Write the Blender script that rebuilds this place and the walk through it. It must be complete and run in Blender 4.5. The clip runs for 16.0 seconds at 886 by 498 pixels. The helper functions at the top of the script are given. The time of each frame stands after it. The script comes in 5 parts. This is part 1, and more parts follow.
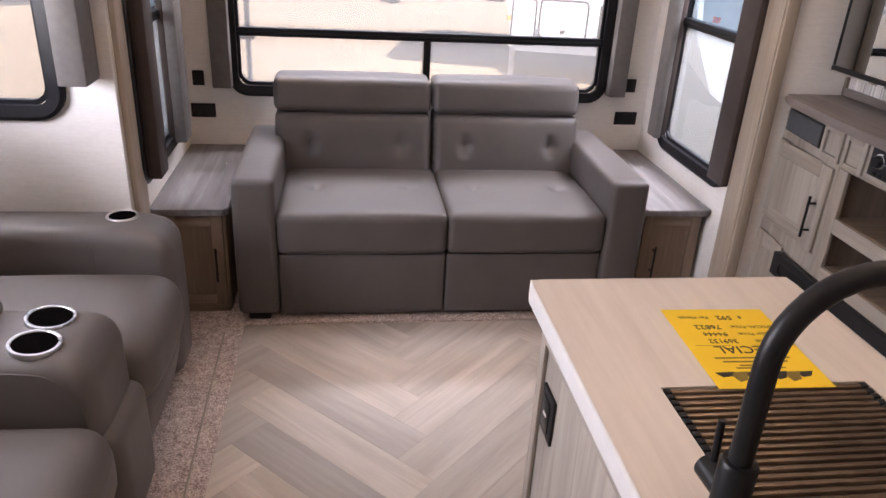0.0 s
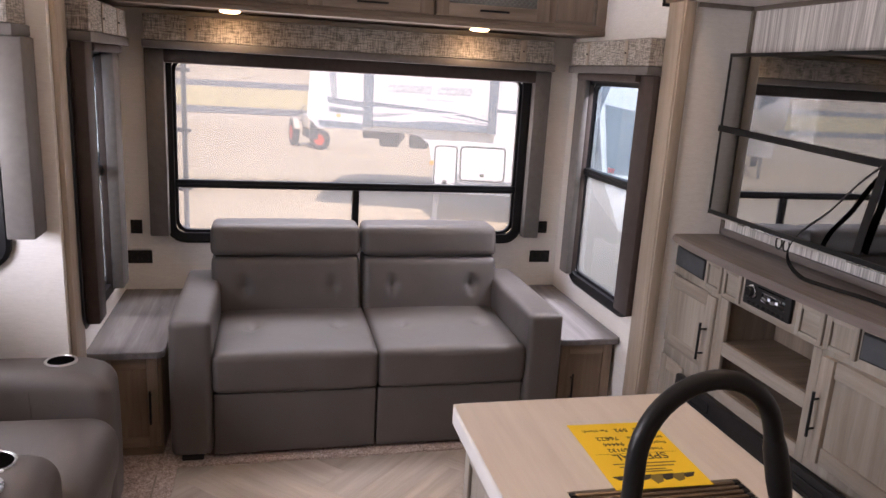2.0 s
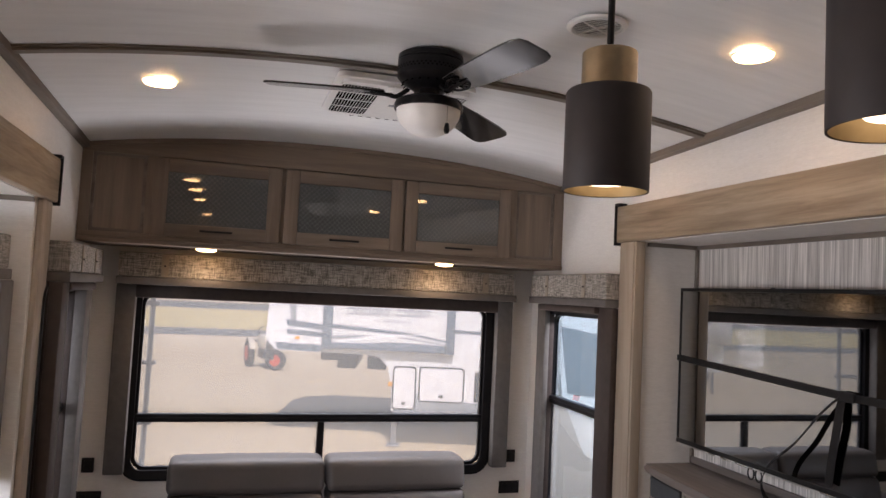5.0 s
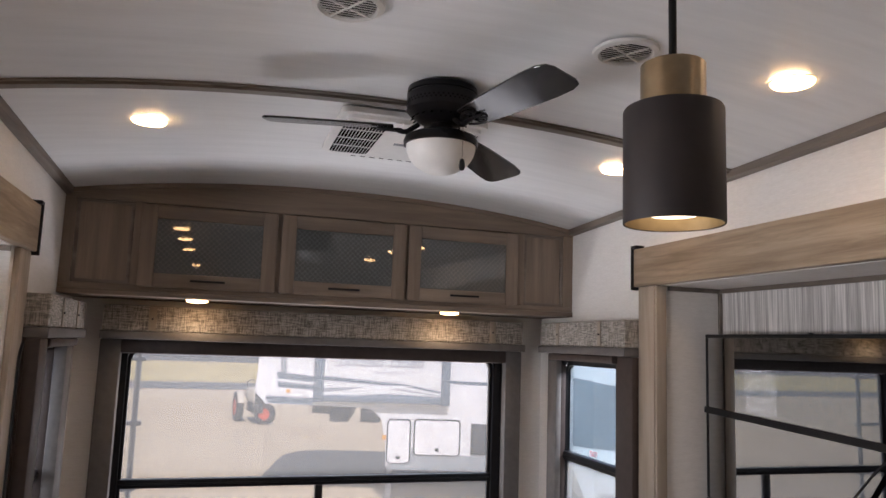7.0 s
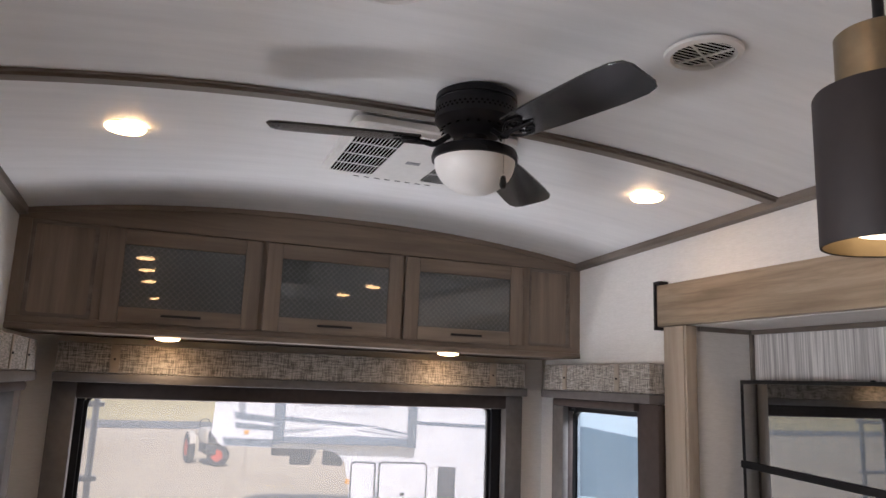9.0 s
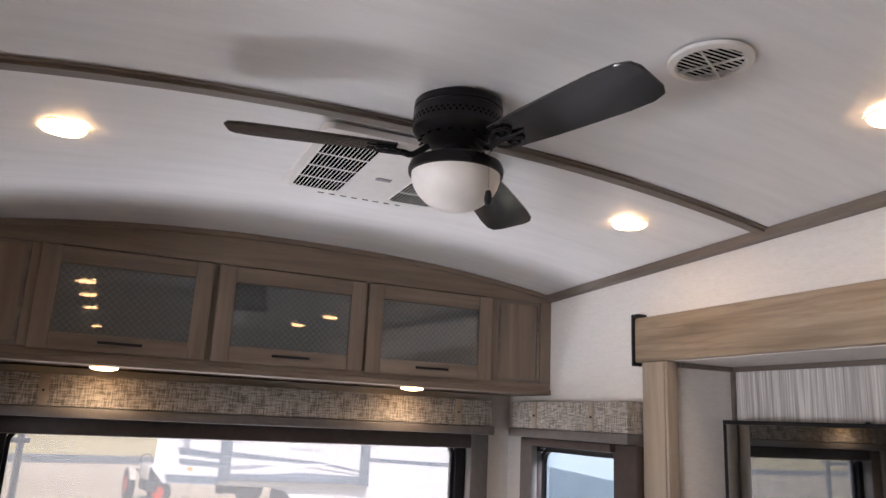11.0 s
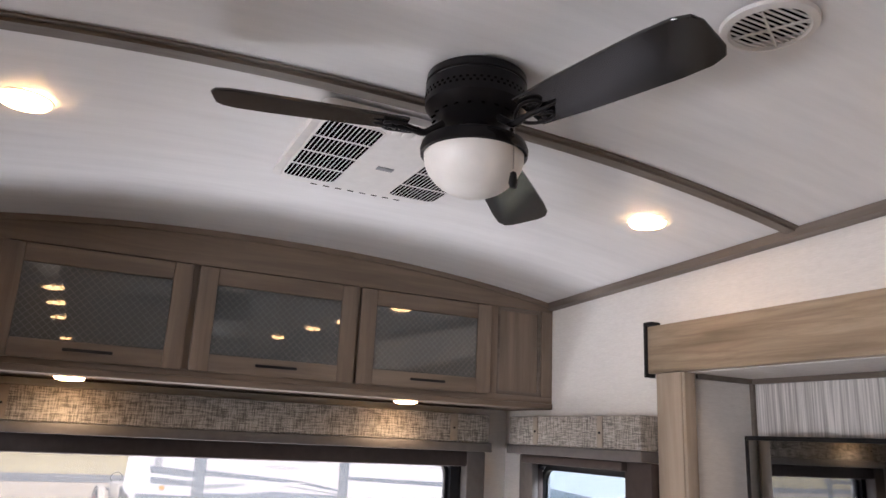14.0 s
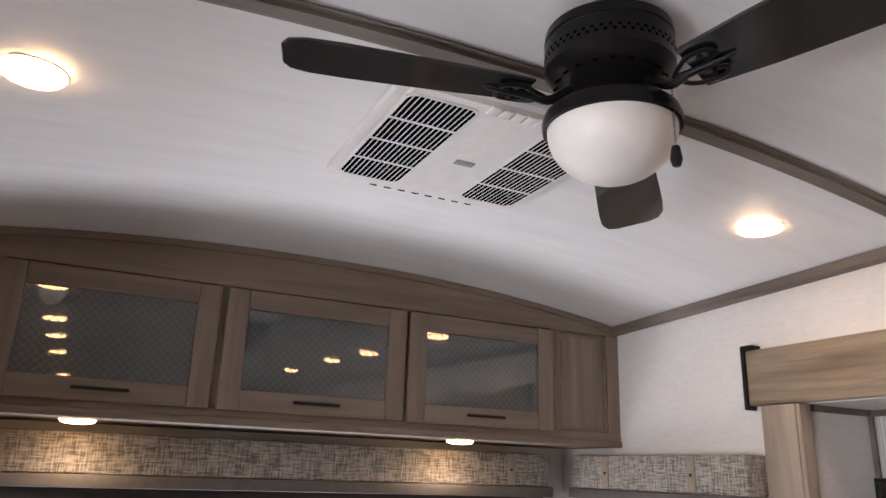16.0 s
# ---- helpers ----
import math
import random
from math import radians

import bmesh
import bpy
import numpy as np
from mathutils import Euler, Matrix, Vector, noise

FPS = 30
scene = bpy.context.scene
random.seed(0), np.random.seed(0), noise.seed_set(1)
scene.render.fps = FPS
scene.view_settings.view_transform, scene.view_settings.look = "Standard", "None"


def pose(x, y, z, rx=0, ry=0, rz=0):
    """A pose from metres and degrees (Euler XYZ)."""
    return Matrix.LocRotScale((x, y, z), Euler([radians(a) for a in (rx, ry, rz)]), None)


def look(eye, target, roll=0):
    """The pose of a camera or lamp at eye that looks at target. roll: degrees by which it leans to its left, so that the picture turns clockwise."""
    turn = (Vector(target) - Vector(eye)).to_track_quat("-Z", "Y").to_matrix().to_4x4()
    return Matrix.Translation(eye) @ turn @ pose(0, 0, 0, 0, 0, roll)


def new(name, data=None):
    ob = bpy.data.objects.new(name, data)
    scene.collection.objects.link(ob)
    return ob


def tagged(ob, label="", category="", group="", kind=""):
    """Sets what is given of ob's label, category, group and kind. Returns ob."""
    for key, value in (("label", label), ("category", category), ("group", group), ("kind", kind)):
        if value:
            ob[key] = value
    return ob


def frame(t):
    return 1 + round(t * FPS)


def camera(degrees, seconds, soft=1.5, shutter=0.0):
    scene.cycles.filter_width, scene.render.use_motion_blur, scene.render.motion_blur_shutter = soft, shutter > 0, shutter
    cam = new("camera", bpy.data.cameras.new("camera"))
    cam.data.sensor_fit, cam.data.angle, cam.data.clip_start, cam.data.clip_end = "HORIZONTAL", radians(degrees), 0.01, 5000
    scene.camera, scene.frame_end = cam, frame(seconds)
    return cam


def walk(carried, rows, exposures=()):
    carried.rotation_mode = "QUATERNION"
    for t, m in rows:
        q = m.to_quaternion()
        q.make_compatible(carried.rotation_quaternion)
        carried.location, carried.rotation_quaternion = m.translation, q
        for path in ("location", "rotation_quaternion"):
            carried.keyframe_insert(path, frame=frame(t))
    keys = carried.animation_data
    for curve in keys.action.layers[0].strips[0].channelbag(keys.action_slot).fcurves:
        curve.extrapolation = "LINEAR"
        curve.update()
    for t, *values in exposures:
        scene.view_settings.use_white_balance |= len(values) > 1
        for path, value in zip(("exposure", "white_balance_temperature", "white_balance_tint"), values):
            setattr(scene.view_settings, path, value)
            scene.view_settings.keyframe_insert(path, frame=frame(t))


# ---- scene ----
cam = camera(62.6, 16.0)
PATH = [
    (0, (0.401, 0.292, 1.609), (0.667, 2.092, 0.779), 3.2),
    (0.5, (0.434, 0.179, 1.627), (0.759, 1.995, 0.854), 3.3),
    (1, (0.42, 0.117, 1.647), (0.798, 1.956, 0.956), 3.4),
    (1.5, (0.382, 0.096, 1.664), (0.803, 1.962, 1.079), 3.5),
    (2, (0.368, 0.087, 1.681), (0.826, 1.977, 1.213), 3.3),
    (2.5, (0.359, 0.075, 1.69), (0.844, 1.985, 1.346), 3.1),
    (3, (0.351, 0.068, 1.707), (0.859, 1.988, 1.474), 3.0),
    (3.5, (0.346, 0.06, 1.722), (0.869, 1.986, 1.592), 2.9),
    (4, (0.348, 0.061, 1.735), (0.882, 1.989, 1.699), 3.0),
    (4.5, (0.335, 0.065, 1.745), (0.881, 1.988, 1.792), 3.0),
    (4.7, (0.318, 0.056, 1.745), (0.87, 1.977, 1.825), 3.0),
    (6.8, (0.257, 0.22, 1.735), (0.835, 2.117, 1.992), 1.9),
    (7, (0.277, 0.263, 1.749), (0.853, 2.16, 2.007), 2.0),
    (7.5, (0.306, 0.36, 1.757), (0.886, 2.253, 2.04), 1.9),
    (8, (0.258, 0.474, 1.768), (0.855, 2.359, 2.074), 1.9),
    (8.5, (0.189, 0.555, 1.774), (0.82, 2.423, 2.107), 2.0),
    (9, (0.19, 0.62, 1.772), (0.868, 2.467, 2.133), 2.2),
    (9.2, (0.189, 0.656, 1.775), (0.898, 2.489, 2.144), 2.2),
    (11.5, (0.217, 0.819, 1.777), (1.0, 2.597, 2.251), 2.7),
    (12, (0.218, 0.826, 1.778), (1.009, 2.598, 2.262), 2.7),
    (12.5, (0.22, 0.837, 1.778), (1.021, 2.603, 2.269), 2.8),
    (13, (0.201, 0.875, 1.774), (1.01, 2.634, 2.273), 2.9),
    (13.5, (0.174, 0.934, 1.767), (0.993, 2.687, 2.27), 2.9),
    (14, (0.227, 1.026, 1.767), (1.055, 2.775, 2.271), 2.8),
    (14.5, (0.295, 1.118, 1.785), (1.127, 2.864, 2.294), 2.8),
    (15, (0.28, 1.208, 1.784), (1.106, 2.951, 2.31), 2.6),
    (15.5, (0.225, 1.327, 1.788), (1.05, 3.063, 2.342), 2.4),
    (16, (0.181, 1.418, 1.798), (1.007, 3.143, 2.384), 2.0),
]
walk(cam, [(t, look(eye, target, roll)) for t, eye, target, roll in PATH],
     exposures=[(0.0, 2.06, 6450, 24), (1.5, 1.88, 6500, 24), (3.5, 1.48, 6700, 24), (4.5, 1.38, 6600, 21), (7.0, 1.38, 6250, 18), (8.0, 1.4, 6150, 17), (12.5, 1.7, 6250, 19), (16.0, 1.7, 6250, 19)])

# ---- light ----
SUN_TRAVEL = Vector((0.10, 0.72, -0.75)).normalized()
world = bpy.data.worlds.new("sky")
scene.world = world
world.use_nodes = True
wn = world.node_tree
sky = wn.nodes.new("ShaderNodeTexSky")
sky.sky_type, sky.sun_disc = "NISHITA", False
sky.sun_elevation = math.asin(-SUN_TRAVEL.z)
sky.sun_rotation = math.atan2(-SUN_TRAVEL.x, -SUN_TRAVEL.y)
wn.nodes["Background"].inputs["Strength"].default_value = 0.15
wn.links.new(sky.outputs[0], wn.nodes["Background"].inputs["Color"])
sun = new("sun", bpy.data.lights.new("sun", "SUN"))
sun.data.energy, sun.data.angle, sun.data.color = 5.0, radians(0.5), (1.0, 0.95, 0.87)
sun.matrix_basis = look((0, 0, 20), Vector((0, 0, 20)) + SUN_TRAVEL)

CEILING_LAMP_W, PUCK_W, PENDANT_W = 1.45, 1.7, 0.4
LAMP_COLOUR = (1.0, 0.84, 0.66)
PUCK_COLOUR = (1.0, 0.72, 0.42)



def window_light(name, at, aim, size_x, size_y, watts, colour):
    """Added area lamp in place of a window's daylight, outside it above the head, under the sill or level."""
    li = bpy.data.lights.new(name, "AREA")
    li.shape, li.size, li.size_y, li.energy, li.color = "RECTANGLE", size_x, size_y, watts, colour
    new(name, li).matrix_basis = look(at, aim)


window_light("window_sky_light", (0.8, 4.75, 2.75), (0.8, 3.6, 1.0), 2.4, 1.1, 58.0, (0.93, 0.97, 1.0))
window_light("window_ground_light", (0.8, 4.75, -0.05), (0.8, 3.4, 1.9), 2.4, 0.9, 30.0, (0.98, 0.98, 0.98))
# Fill lamp outside an invented opening; no such window is known here.
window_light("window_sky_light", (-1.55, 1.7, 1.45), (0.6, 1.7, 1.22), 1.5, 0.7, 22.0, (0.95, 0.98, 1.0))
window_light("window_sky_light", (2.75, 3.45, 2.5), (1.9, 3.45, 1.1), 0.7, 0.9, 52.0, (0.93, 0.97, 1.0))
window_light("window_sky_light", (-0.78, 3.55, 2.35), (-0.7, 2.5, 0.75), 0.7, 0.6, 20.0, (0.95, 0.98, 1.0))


# ---- building blocks ----
PLACE = {}


def thing(name, at, label="", category="", group="", kind=""):
    ob = new(name)
    ob.empty_display_size = 0.1
    ob.matrix_basis = Matrix.Translation(at)
    PLACE[ob] = Matrix.Translation(at)
    return tagged(ob, label, category, group, kind)


def part(name, bm, material, parent=None, label="", smooth=35, kind="", category=""):
    """Links a bmesh, given in world metres, as one mesh object under a thing or a part."""
    me = bpy.data.meshes.new(name)
    bmesh.ops.recalc_face_normals(bm, faces=bm.faces)
    base = PLACE.get(parent, Matrix())
    bm.transform(base.inverted())
    bm.to_mesh(me)
    bm.free()
    me.materials.append(material)
    if smooth:
        me.shade_smooth()
        me.set_sharp_from_angle(angle=radians(smooth))
    ob = new(name, me)
    if parent:
        ob.parent = parent
        PLACE[ob] = base
    return tagged(ob, label, category, "", kind)


def box(x0, y0, z0, x1, y1, z1, bevel=0.0, bm=None, m=None, segs=2):
    bm = bm or bmesh.new()
    lo = Vector((min(x0, x1), min(y0, y1), min(z0, z1)))
    hi = Vector((max(x0, x1), max(y0, y1), max(z0, z1)))
    tmp = bmesh.new()
    bmesh.ops.create_cube(tmp, size=1.0)
    for v in tmp.verts:
        v.co = Vector((lo[i] + (v.co[i] + 0.5) * (hi[i] - lo[i]) for i in range(3)))
    if bevel:
        bevel = min(bevel, 0.45 * min(hi - lo))
        bmesh.ops.bevel(tmp, geom=tmp.edges[:], offset=bevel, segments=segs, affect="EDGES", profile=0.5)
    if m:
        tmp.transform(m)
    merge(bm, tmp)
    return bm


def merge(bm, tmp):
    me = bpy.data.meshes.new("tmp")
    tmp.to_mesh(me)
    tmp.free()
    bm.from_mesh(me)
    bpy.data.meshes.remove(me)


def extrude_poly(points, depth, put, bm=None, bevel=0.0):
    """A flat outline (u, v) extruded from d=0 to depth; put(u, v, d) gives the place."""
    bm = bm or bmesh.new()
    a = [bm.verts.new(put(u, v, 0.0)) for u, v in points]
    b = [bm.verts.new(put(u, v, depth)) for u, v in points]
    bm.faces.new(a)
    bm.faces.new(b[::-1])
    n = len(points)
    for i in range(n):
        bm.faces.new((a[i], b[i], b[(i + 1) % n], a[(i + 1) % n]))
    return bm


def rounded_rect(u0, v0, u1, v1, r, n=6):
    pts = []
    for cu, cv, a0 in ((u1 - r, v1 - r, 0), (u0 + r, v1 - r, 90), (u0 + r, v0 + r, 180), (u1 - r, v0 + r, 270)):
        for i in range(n + 1):
            a = radians(a0 + 90 * i / n)
            pts.append((cu + r * math.cos(a), cv + r * math.sin(a)))
    return pts


def ring(u0, v0, u1, v1, r, w, depth, put, bm=None):
    """A frame with rounded corners: outer rectangle, width w, from d=0 to depth, with a sloped inner lip."""
    bm = bm or bmesh.new()
    outer = rounded_rect(u0, v0, u1, v1, r)
    inner = rounded_rect(u0 + w, v0 + w, u1 - w, v1 - w, max(r - w, 0.01))
    mid = rounded_rect(u0 + w * 0.25, v0 + w * 0.25, u1 - w * 0.25, v1 - w * 0.25, max(r - w * 0.25, 0.01))
    loops = []
    for pts, d in ((outer, 0.0), (outer, depth * 0.7), (mid, depth), (inner, depth * 0.8), (inner, 0.0)):
        loops.append([bm.verts.new(put(u, v, d)) for u, v in pts])
    n = len(outer)
    for k in range(len(loops)):
        a, b = loops[k], loops[(k + 1) % len(loops)]
        for i in range(n):
            bm.faces.new((a[i], a[(i + 1) % n], b[(i + 1) % n], b[i]))
    return bm


def lathe(profile, at, n=32, bm=None, m=None):
    """A body of revolution round z: profile of (radius, height)."""
    bm = bm or bmesh.new()
    tmp = bmesh.new()
    rows = []
    for r, z in profile:
        if r < 1e-5:
            rows.append([tmp.verts.new((0, 0, z))] * n)
        else:
            rows.append([tmp.verts.new((r * math.cos(2 * math.pi * i / n), r * math.sin(2 * math.pi * i / n), z)) for i in range(n)])
    for a, b in zip(rows, rows[1:]):
        for i in range(n):
            vs = []
            for v in (a[i], a[(i + 1) % n], b[(i + 1) % n], b[i]):
                if v not in vs:
                    vs.append(v)
            if len(vs) > 2:
                tmp.faces.new(vs)
    tmp.transform(Matrix.Translation(at) @ (m or Matrix()))
    merge(bm, tmp)
    return bm


def tube(path, r, n=12, bm=None, radii=None):
    """A round bar along a list of places."""
    bm = bm or bmesh.new()
    pts = [Vector(p) for p in path]
    rows = []
    side = None
    for i, p in enumerate(pts):
        d = (pts[min(i + 1, len(pts) - 1)] - pts[max(i - 1, 0)]).normalized()
        if side is None:
            side = d.orthogonal().normalized()
        side = (side - d * side.dot(d)).normalized()
        up = d.cross(side)
        q = radii[i] if radii else r
        rows.append([bm.verts.new(p + q * (side * math.cos(2 * math.pi * k / n) + up * math.sin(2 * math.pi * k / n))) for k in range(n)])
    for a, b in zip(rows, rows[1:]):
        for k in range(n):
            bm.faces.new((a[k], a[(k + 1) % n], b[(k + 1) % n], b[k]))
    bm.faces.new(rows[0])
    bm.faces.new(rows[-1][::-1])
    return bm


def soft_box(x0, y0, z0, x1, y1, z1, r, bulge=(0, 0, 0), dents=(), n=14, bm=None, shape=None, sink=None):
    """An upholstered block: rounded edges of radius r, faces bulging by metres along x, y, z, and button dents (x, y, z, depth, radius)."""
    bm = bm or bmesh.new()
    lo, hi = Vector((x0, y0, z0)), Vector((x1, y1, z1))
    r = min(r, 0.49 * min(hi - lo))

    def steps(a, b):
        rim = [0.0, 0.12 * r, 0.3 * r, 0.6 * r, r]
        mid = [a + r + (b - a - 2 * r) * i / n for i in range(1, n)]
        return [a + s for s in rim] + mid + [b - s for s in rim[::-1]]
    grid = [steps(lo[i], hi[i]) for i in range(3)]
    made = {}

    def vert(ix):
        if ix in made:
            return made[ix]
        p = Vector((grid[i][ix[i]] for i in range(3)))
        core = Vector((min(max(p[i], lo[i] + r), hi[i] - r) for i in range(3)))
        d = p - core
        if d.length > 1e-9:
            p = core + d.normalized() * r
        c = [(p[i] - (lo[i] + hi[i]) / 2) / ((hi[i] - lo[i]) / 2) for i in range(3)]
        q = p.copy()
        for i in range(3):
            j, k = (i + 1) % 3, (i + 2) % 3
            q[i] += bulge[i] * c[i] * max(0.0, 1 - c[j] ** 2) ** 0.6 * max(0.0, 1 - c[k] ** 2) ** 0.6
        mid = (lo + hi) / 2
        for dx, dy, dz, depth, rad in dents:
            w = math.exp(-((p - Vector((dx, dy, dz))).length / rad) ** 2)
            q += (sink or (mid - q).normalized()) * depth * w
        if shape:
            q = shape(q)
        made[ix] = bm.verts.new(q)
        return made[ix]
    top = [len(g) - 1 for g in grid]
    for i in range(3):
        j, k = (i + 1) % 3, (i + 2) % 3
        for end in (0, top[i]):
            for a in range(top[j]):
                for b in range(top[k]):
                    quad = []
                    for da, db in ((0, 0), (1, 0), (1, 1), (0, 1)):
                        ix = [0, 0, 0]
                        ix[i], ix[j], ix[k] = end, a + da, b + db
                        quad.append(vert(tuple(ix)))
                    bm.faces.new(quad if end else quad[::-1])
    return bm


def lettering(body, size, m, material, parent, name="lettering", depth=0.0004, label=""):
    cu = bpy.data.curves.new("letters", "FONT")
    cu.body, cu.size, cu.align_x, cu.extrude = body, size, "CENTER", depth
    tmp = bpy.data.objects.new("letters", cu)
    me = bpy.data.meshes.new_from_object(tmp)
    bpy.data.objects.remove(tmp)
    bm = bmesh.new()
    bm.from_mesh(me)
    bpy.data.meshes.remove(me)
    bm.transform(m)
    return part(name, bm, material, parent, label, smooth=0)


def put_y(y, s=-1):
    """Outline in x, z; depth along y (towards the room with s=-1)."""
    return lambda u, v, d: Vector((u, y + s * d, v))


def put_x(x, s=-1):
    """Outline in y, z; depth along x."""
    return lambda u, v, d: Vector((x + s * d, u, v))


def put_z(z, s=1):
    return lambda u, v, d: Vector((u, v, z + s * d))


# ---- materials ----
def material(name):
    m = bpy.data.materials.new(name)
    m.use_nodes = True
    nt = m.node_tree
    return m, nt, nt.nodes["Principled BSDF"]


def coords(nt, scale=(1, 1, 1), rot=(0, 0, 0), kind="Object"):
    tc = nt.nodes.new("ShaderNodeTexCoord")
    mp = nt.nodes.new("ShaderNodeMapping")
    mp.inputs["Scale"].default_value = scale
    mp.inputs["Rotation"].default_value = rot
    nt.links.new(tc.outputs[kind], mp.inputs["Vector"])
    return mp.outputs["Vector"]


def noise_tex(nt, vec, scale, detail=4.0, rough=0.55, distort=0.0):
    n = nt.nodes.new("ShaderNodeTexNoise")
    n.inputs["Scale"].default_value, n.inputs["Detail"].default_value = scale, detail
    n.inputs["Roughness"].default_value, n.inputs["Distortion"].default_value = rough, distort
    nt.links.new(vec, n.inputs["Vector"])
    return n.outputs["Fac"]


def ramp(nt, fac, stops):
    r = nt.nodes.new("ShaderNodeValToRGB")
    while len(r.color_ramp.elements) < len(stops):
        r.color_ramp.elements.new(0.5)
    for e, (p, c) in zip(r.color_ramp.elements, stops):
        e.position, e.color = p, (*c, 1) if len(c) == 3 else c
    nt.links.new(fac, r.inputs["Fac"])
    return r.outputs["Color"]


def mix(nt, fac, a, b, blend="MIX"):
    m = nt.nodes.new("ShaderNodeMix")
    m.data_type, m.blend_type = "RGBA", blend
    for sock, val in ((m.inputs[0], fac), (m.inputs[6], a), (m.inputs[7], b)):
        if isinstance(val, (int, float)):
            sock.default_value = val
        elif isinstance(val, tuple):
            sock.default_value = (*val, 1)
        else:
            nt.links.new(val, sock)
    return m.outputs[2]


def math_node(nt, op, a, b=None):
    n = nt.nodes.new("ShaderNodeMath")
    n.operation = op
    for sock, val in zip(n.inputs, (a, b)):
        if val is None:
            continue
        if isinstance(val, (int, float)):
            sock.default_value = val
        else:
            nt.links.new(val, sock)
    return n.outputs[0]


def bump(nt, bsdf, height, strength=0.3, distance=0.002):
    b = nt.nodes.new("ShaderNodeBump")
    b.inputs["Strength"].default_value, b.inputs["Distance"].default_value = strength, distance
    nt.links.new(height, b.inputs["Height"])
    nt.links.new(b.outputs["Normal"], bsdf.inputs["Normal"])


def plain(name, colour, rough=0.5, metal=0.0, vary=0.12, scale=30.0, relief=0.05, coat=0.0):
    """A surface with a slight mottling and fine relief."""
    m, nt, p = material(name)
    v = coords(nt)
    f = noise_tex(nt, v, scale, 5)
    f2 = noise_tex(nt, v, scale * 0.12, 3)
    lo = tuple(max(c * (1 - vary), 0) for c in colour)
    hi = tuple(min(c * (1 + vary), 1) for c in colour)
    c1 = ramp(nt, f, ((0.3, lo), (0.7, hi)))
    c2 = ramp(nt, f2, ((0.3, (1 - vary * 0.7,) * 3), (0.7, (1, 1, 1))))
    nt.links.new(mix(nt, 1.0, c1, c2, "MULTIPLY"), p.inputs["Base Color"])
    p.inputs["Metallic"].default_value = metal
    r = ramp(nt, f2, ((0.3, (rough * 0.9,) * 3), (0.7, (min(rough * 1.12, 1),) * 3)))
    nt.links.new(r, p.inputs["Roughness"])
    p.inputs["Coat Weight"].default_value = coat
    if relief:
        bump(nt, p, noise_tex(nt, v, scale * 8, 3), relief, 0.001)
    return m


def wood(name, dark, mid, light, axis="z", rough=0.5, fine=1.0, random_tone=False, bumpy=0.12, contrast=0.8):
    """Wood-grain laminate, the grain along one axis."""
    m, nt, p = material(name)
    long, short = 1.1 * fine, 16.0 * fine
    sc = {"x": (long, short, short), "y": (short, long, short), "z": (short, short, long)}[axis]
    vec = coords(nt, sc)
    if random_tone:
        info = nt.nodes.new("ShaderNodeObjectInfo")
        add = nt.nodes.new("ShaderNodeVectorMath")
        add.operation = "ADD"
        mul = math_node(nt, "MULTIPLY", info.outputs["Random"], 60.0)
        comb = nt.nodes.new("ShaderNodeCombineXYZ")
        nt.links.new(mul, comb.inputs[0])
        nt.links.new(mul, comb.inputs[2])
        nt.links.new(vec, add.inputs[0])
        nt.links.new(comb.outputs[0], add.inputs[1])
        vec = add.outputs[0]
    big = noise_tex(nt, vec, 0.55, 3, 0.5, 1.2)
    grain = noise_tex(nt, vec, 2.2, 7, 0.65, 0.6)
    c = ramp(nt, big, ((0.28, dark), (0.5, mid), (0.72, light)))
    g = ramp(nt, grain, ((0.32, (0.72, 0.70, 0.68)), (0.62, (1.05, 1.05, 1.05))))
    c = mix(nt, contrast, c, g, "MULTIPLY")
    if random_tone:
        tone = ramp(nt, info.outputs["Random"], ((0.0, (0.70, 0.70, 0.71)), (0.3, (0.86, 0.845, 0.83)), (0.65, (0.98, 0.96, 0.94)), (1.0, (1.10, 1.06, 1.01))))
        c = mix(nt, 1.0, c, tone, "MULTIPLY")
    nt.links.new(c, p.inputs["Base Color"])
    nt.links.new(ramp(nt, grain, ((0.3, (rough * 1.15,) * 3), (0.7, (rough * 0.9,) * 3))), p.inputs["Roughness"])
    bump(nt, p, grain, bumpy, 0.001)
    return m


def woven(name, dark, light, pitch=170.0):
    """A coarse crosshatch fabric with uneven yarns."""
    m, nt, p = material(name)
    a = noise_tex(nt, coords(nt, (1.0, 1.0, 0.09)), pitch, 2, 0.6)
    b = noise_tex(nt, coords(nt, (0.09, 0.09, 1.0)), pitch, 2, 0.6)
    fine = noise_tex(nt, coords(nt), pitch * 2.2, 2)
    f = math_node(nt, "ADD", math_node(nt, "MULTIPLY", a, 0.5), math_node(nt, "MULTIPLY", b, 0.5))
    f = math_node(nt, "ADD", math_node(nt, "MULTIPLY", f, 0.85), math_node(nt, "MULTIPLY", fine, 0.15))
    c = ramp(nt, f, ((0.42, dark), (0.5, tuple((x + y) / 2 for x, y in zip(dark, light))), (0.58, light)))
    nt.links.new(c, p.inputs["Base Color"])
    p.inputs["Roughness"].default_value = 0.9
    bump(nt, p, f, 0.5, 0.003)
    return m


def leather(name, colour):
    m, nt, p = material(name)
    v = coords(nt)
    big = noise_tex(nt, v, 5.0, 3)
    vor = nt.nodes.new("ShaderNodeTexVoronoi")
    vor.inputs["Scale"].default_value = 420.0
    nt.links.new(v, vor.inputs["Vector"])
    c = ramp(nt, big, ((0.3, tuple(x * 0.90 for x in colour)), (0.7, tuple(x * 1.08 for x in colour))))
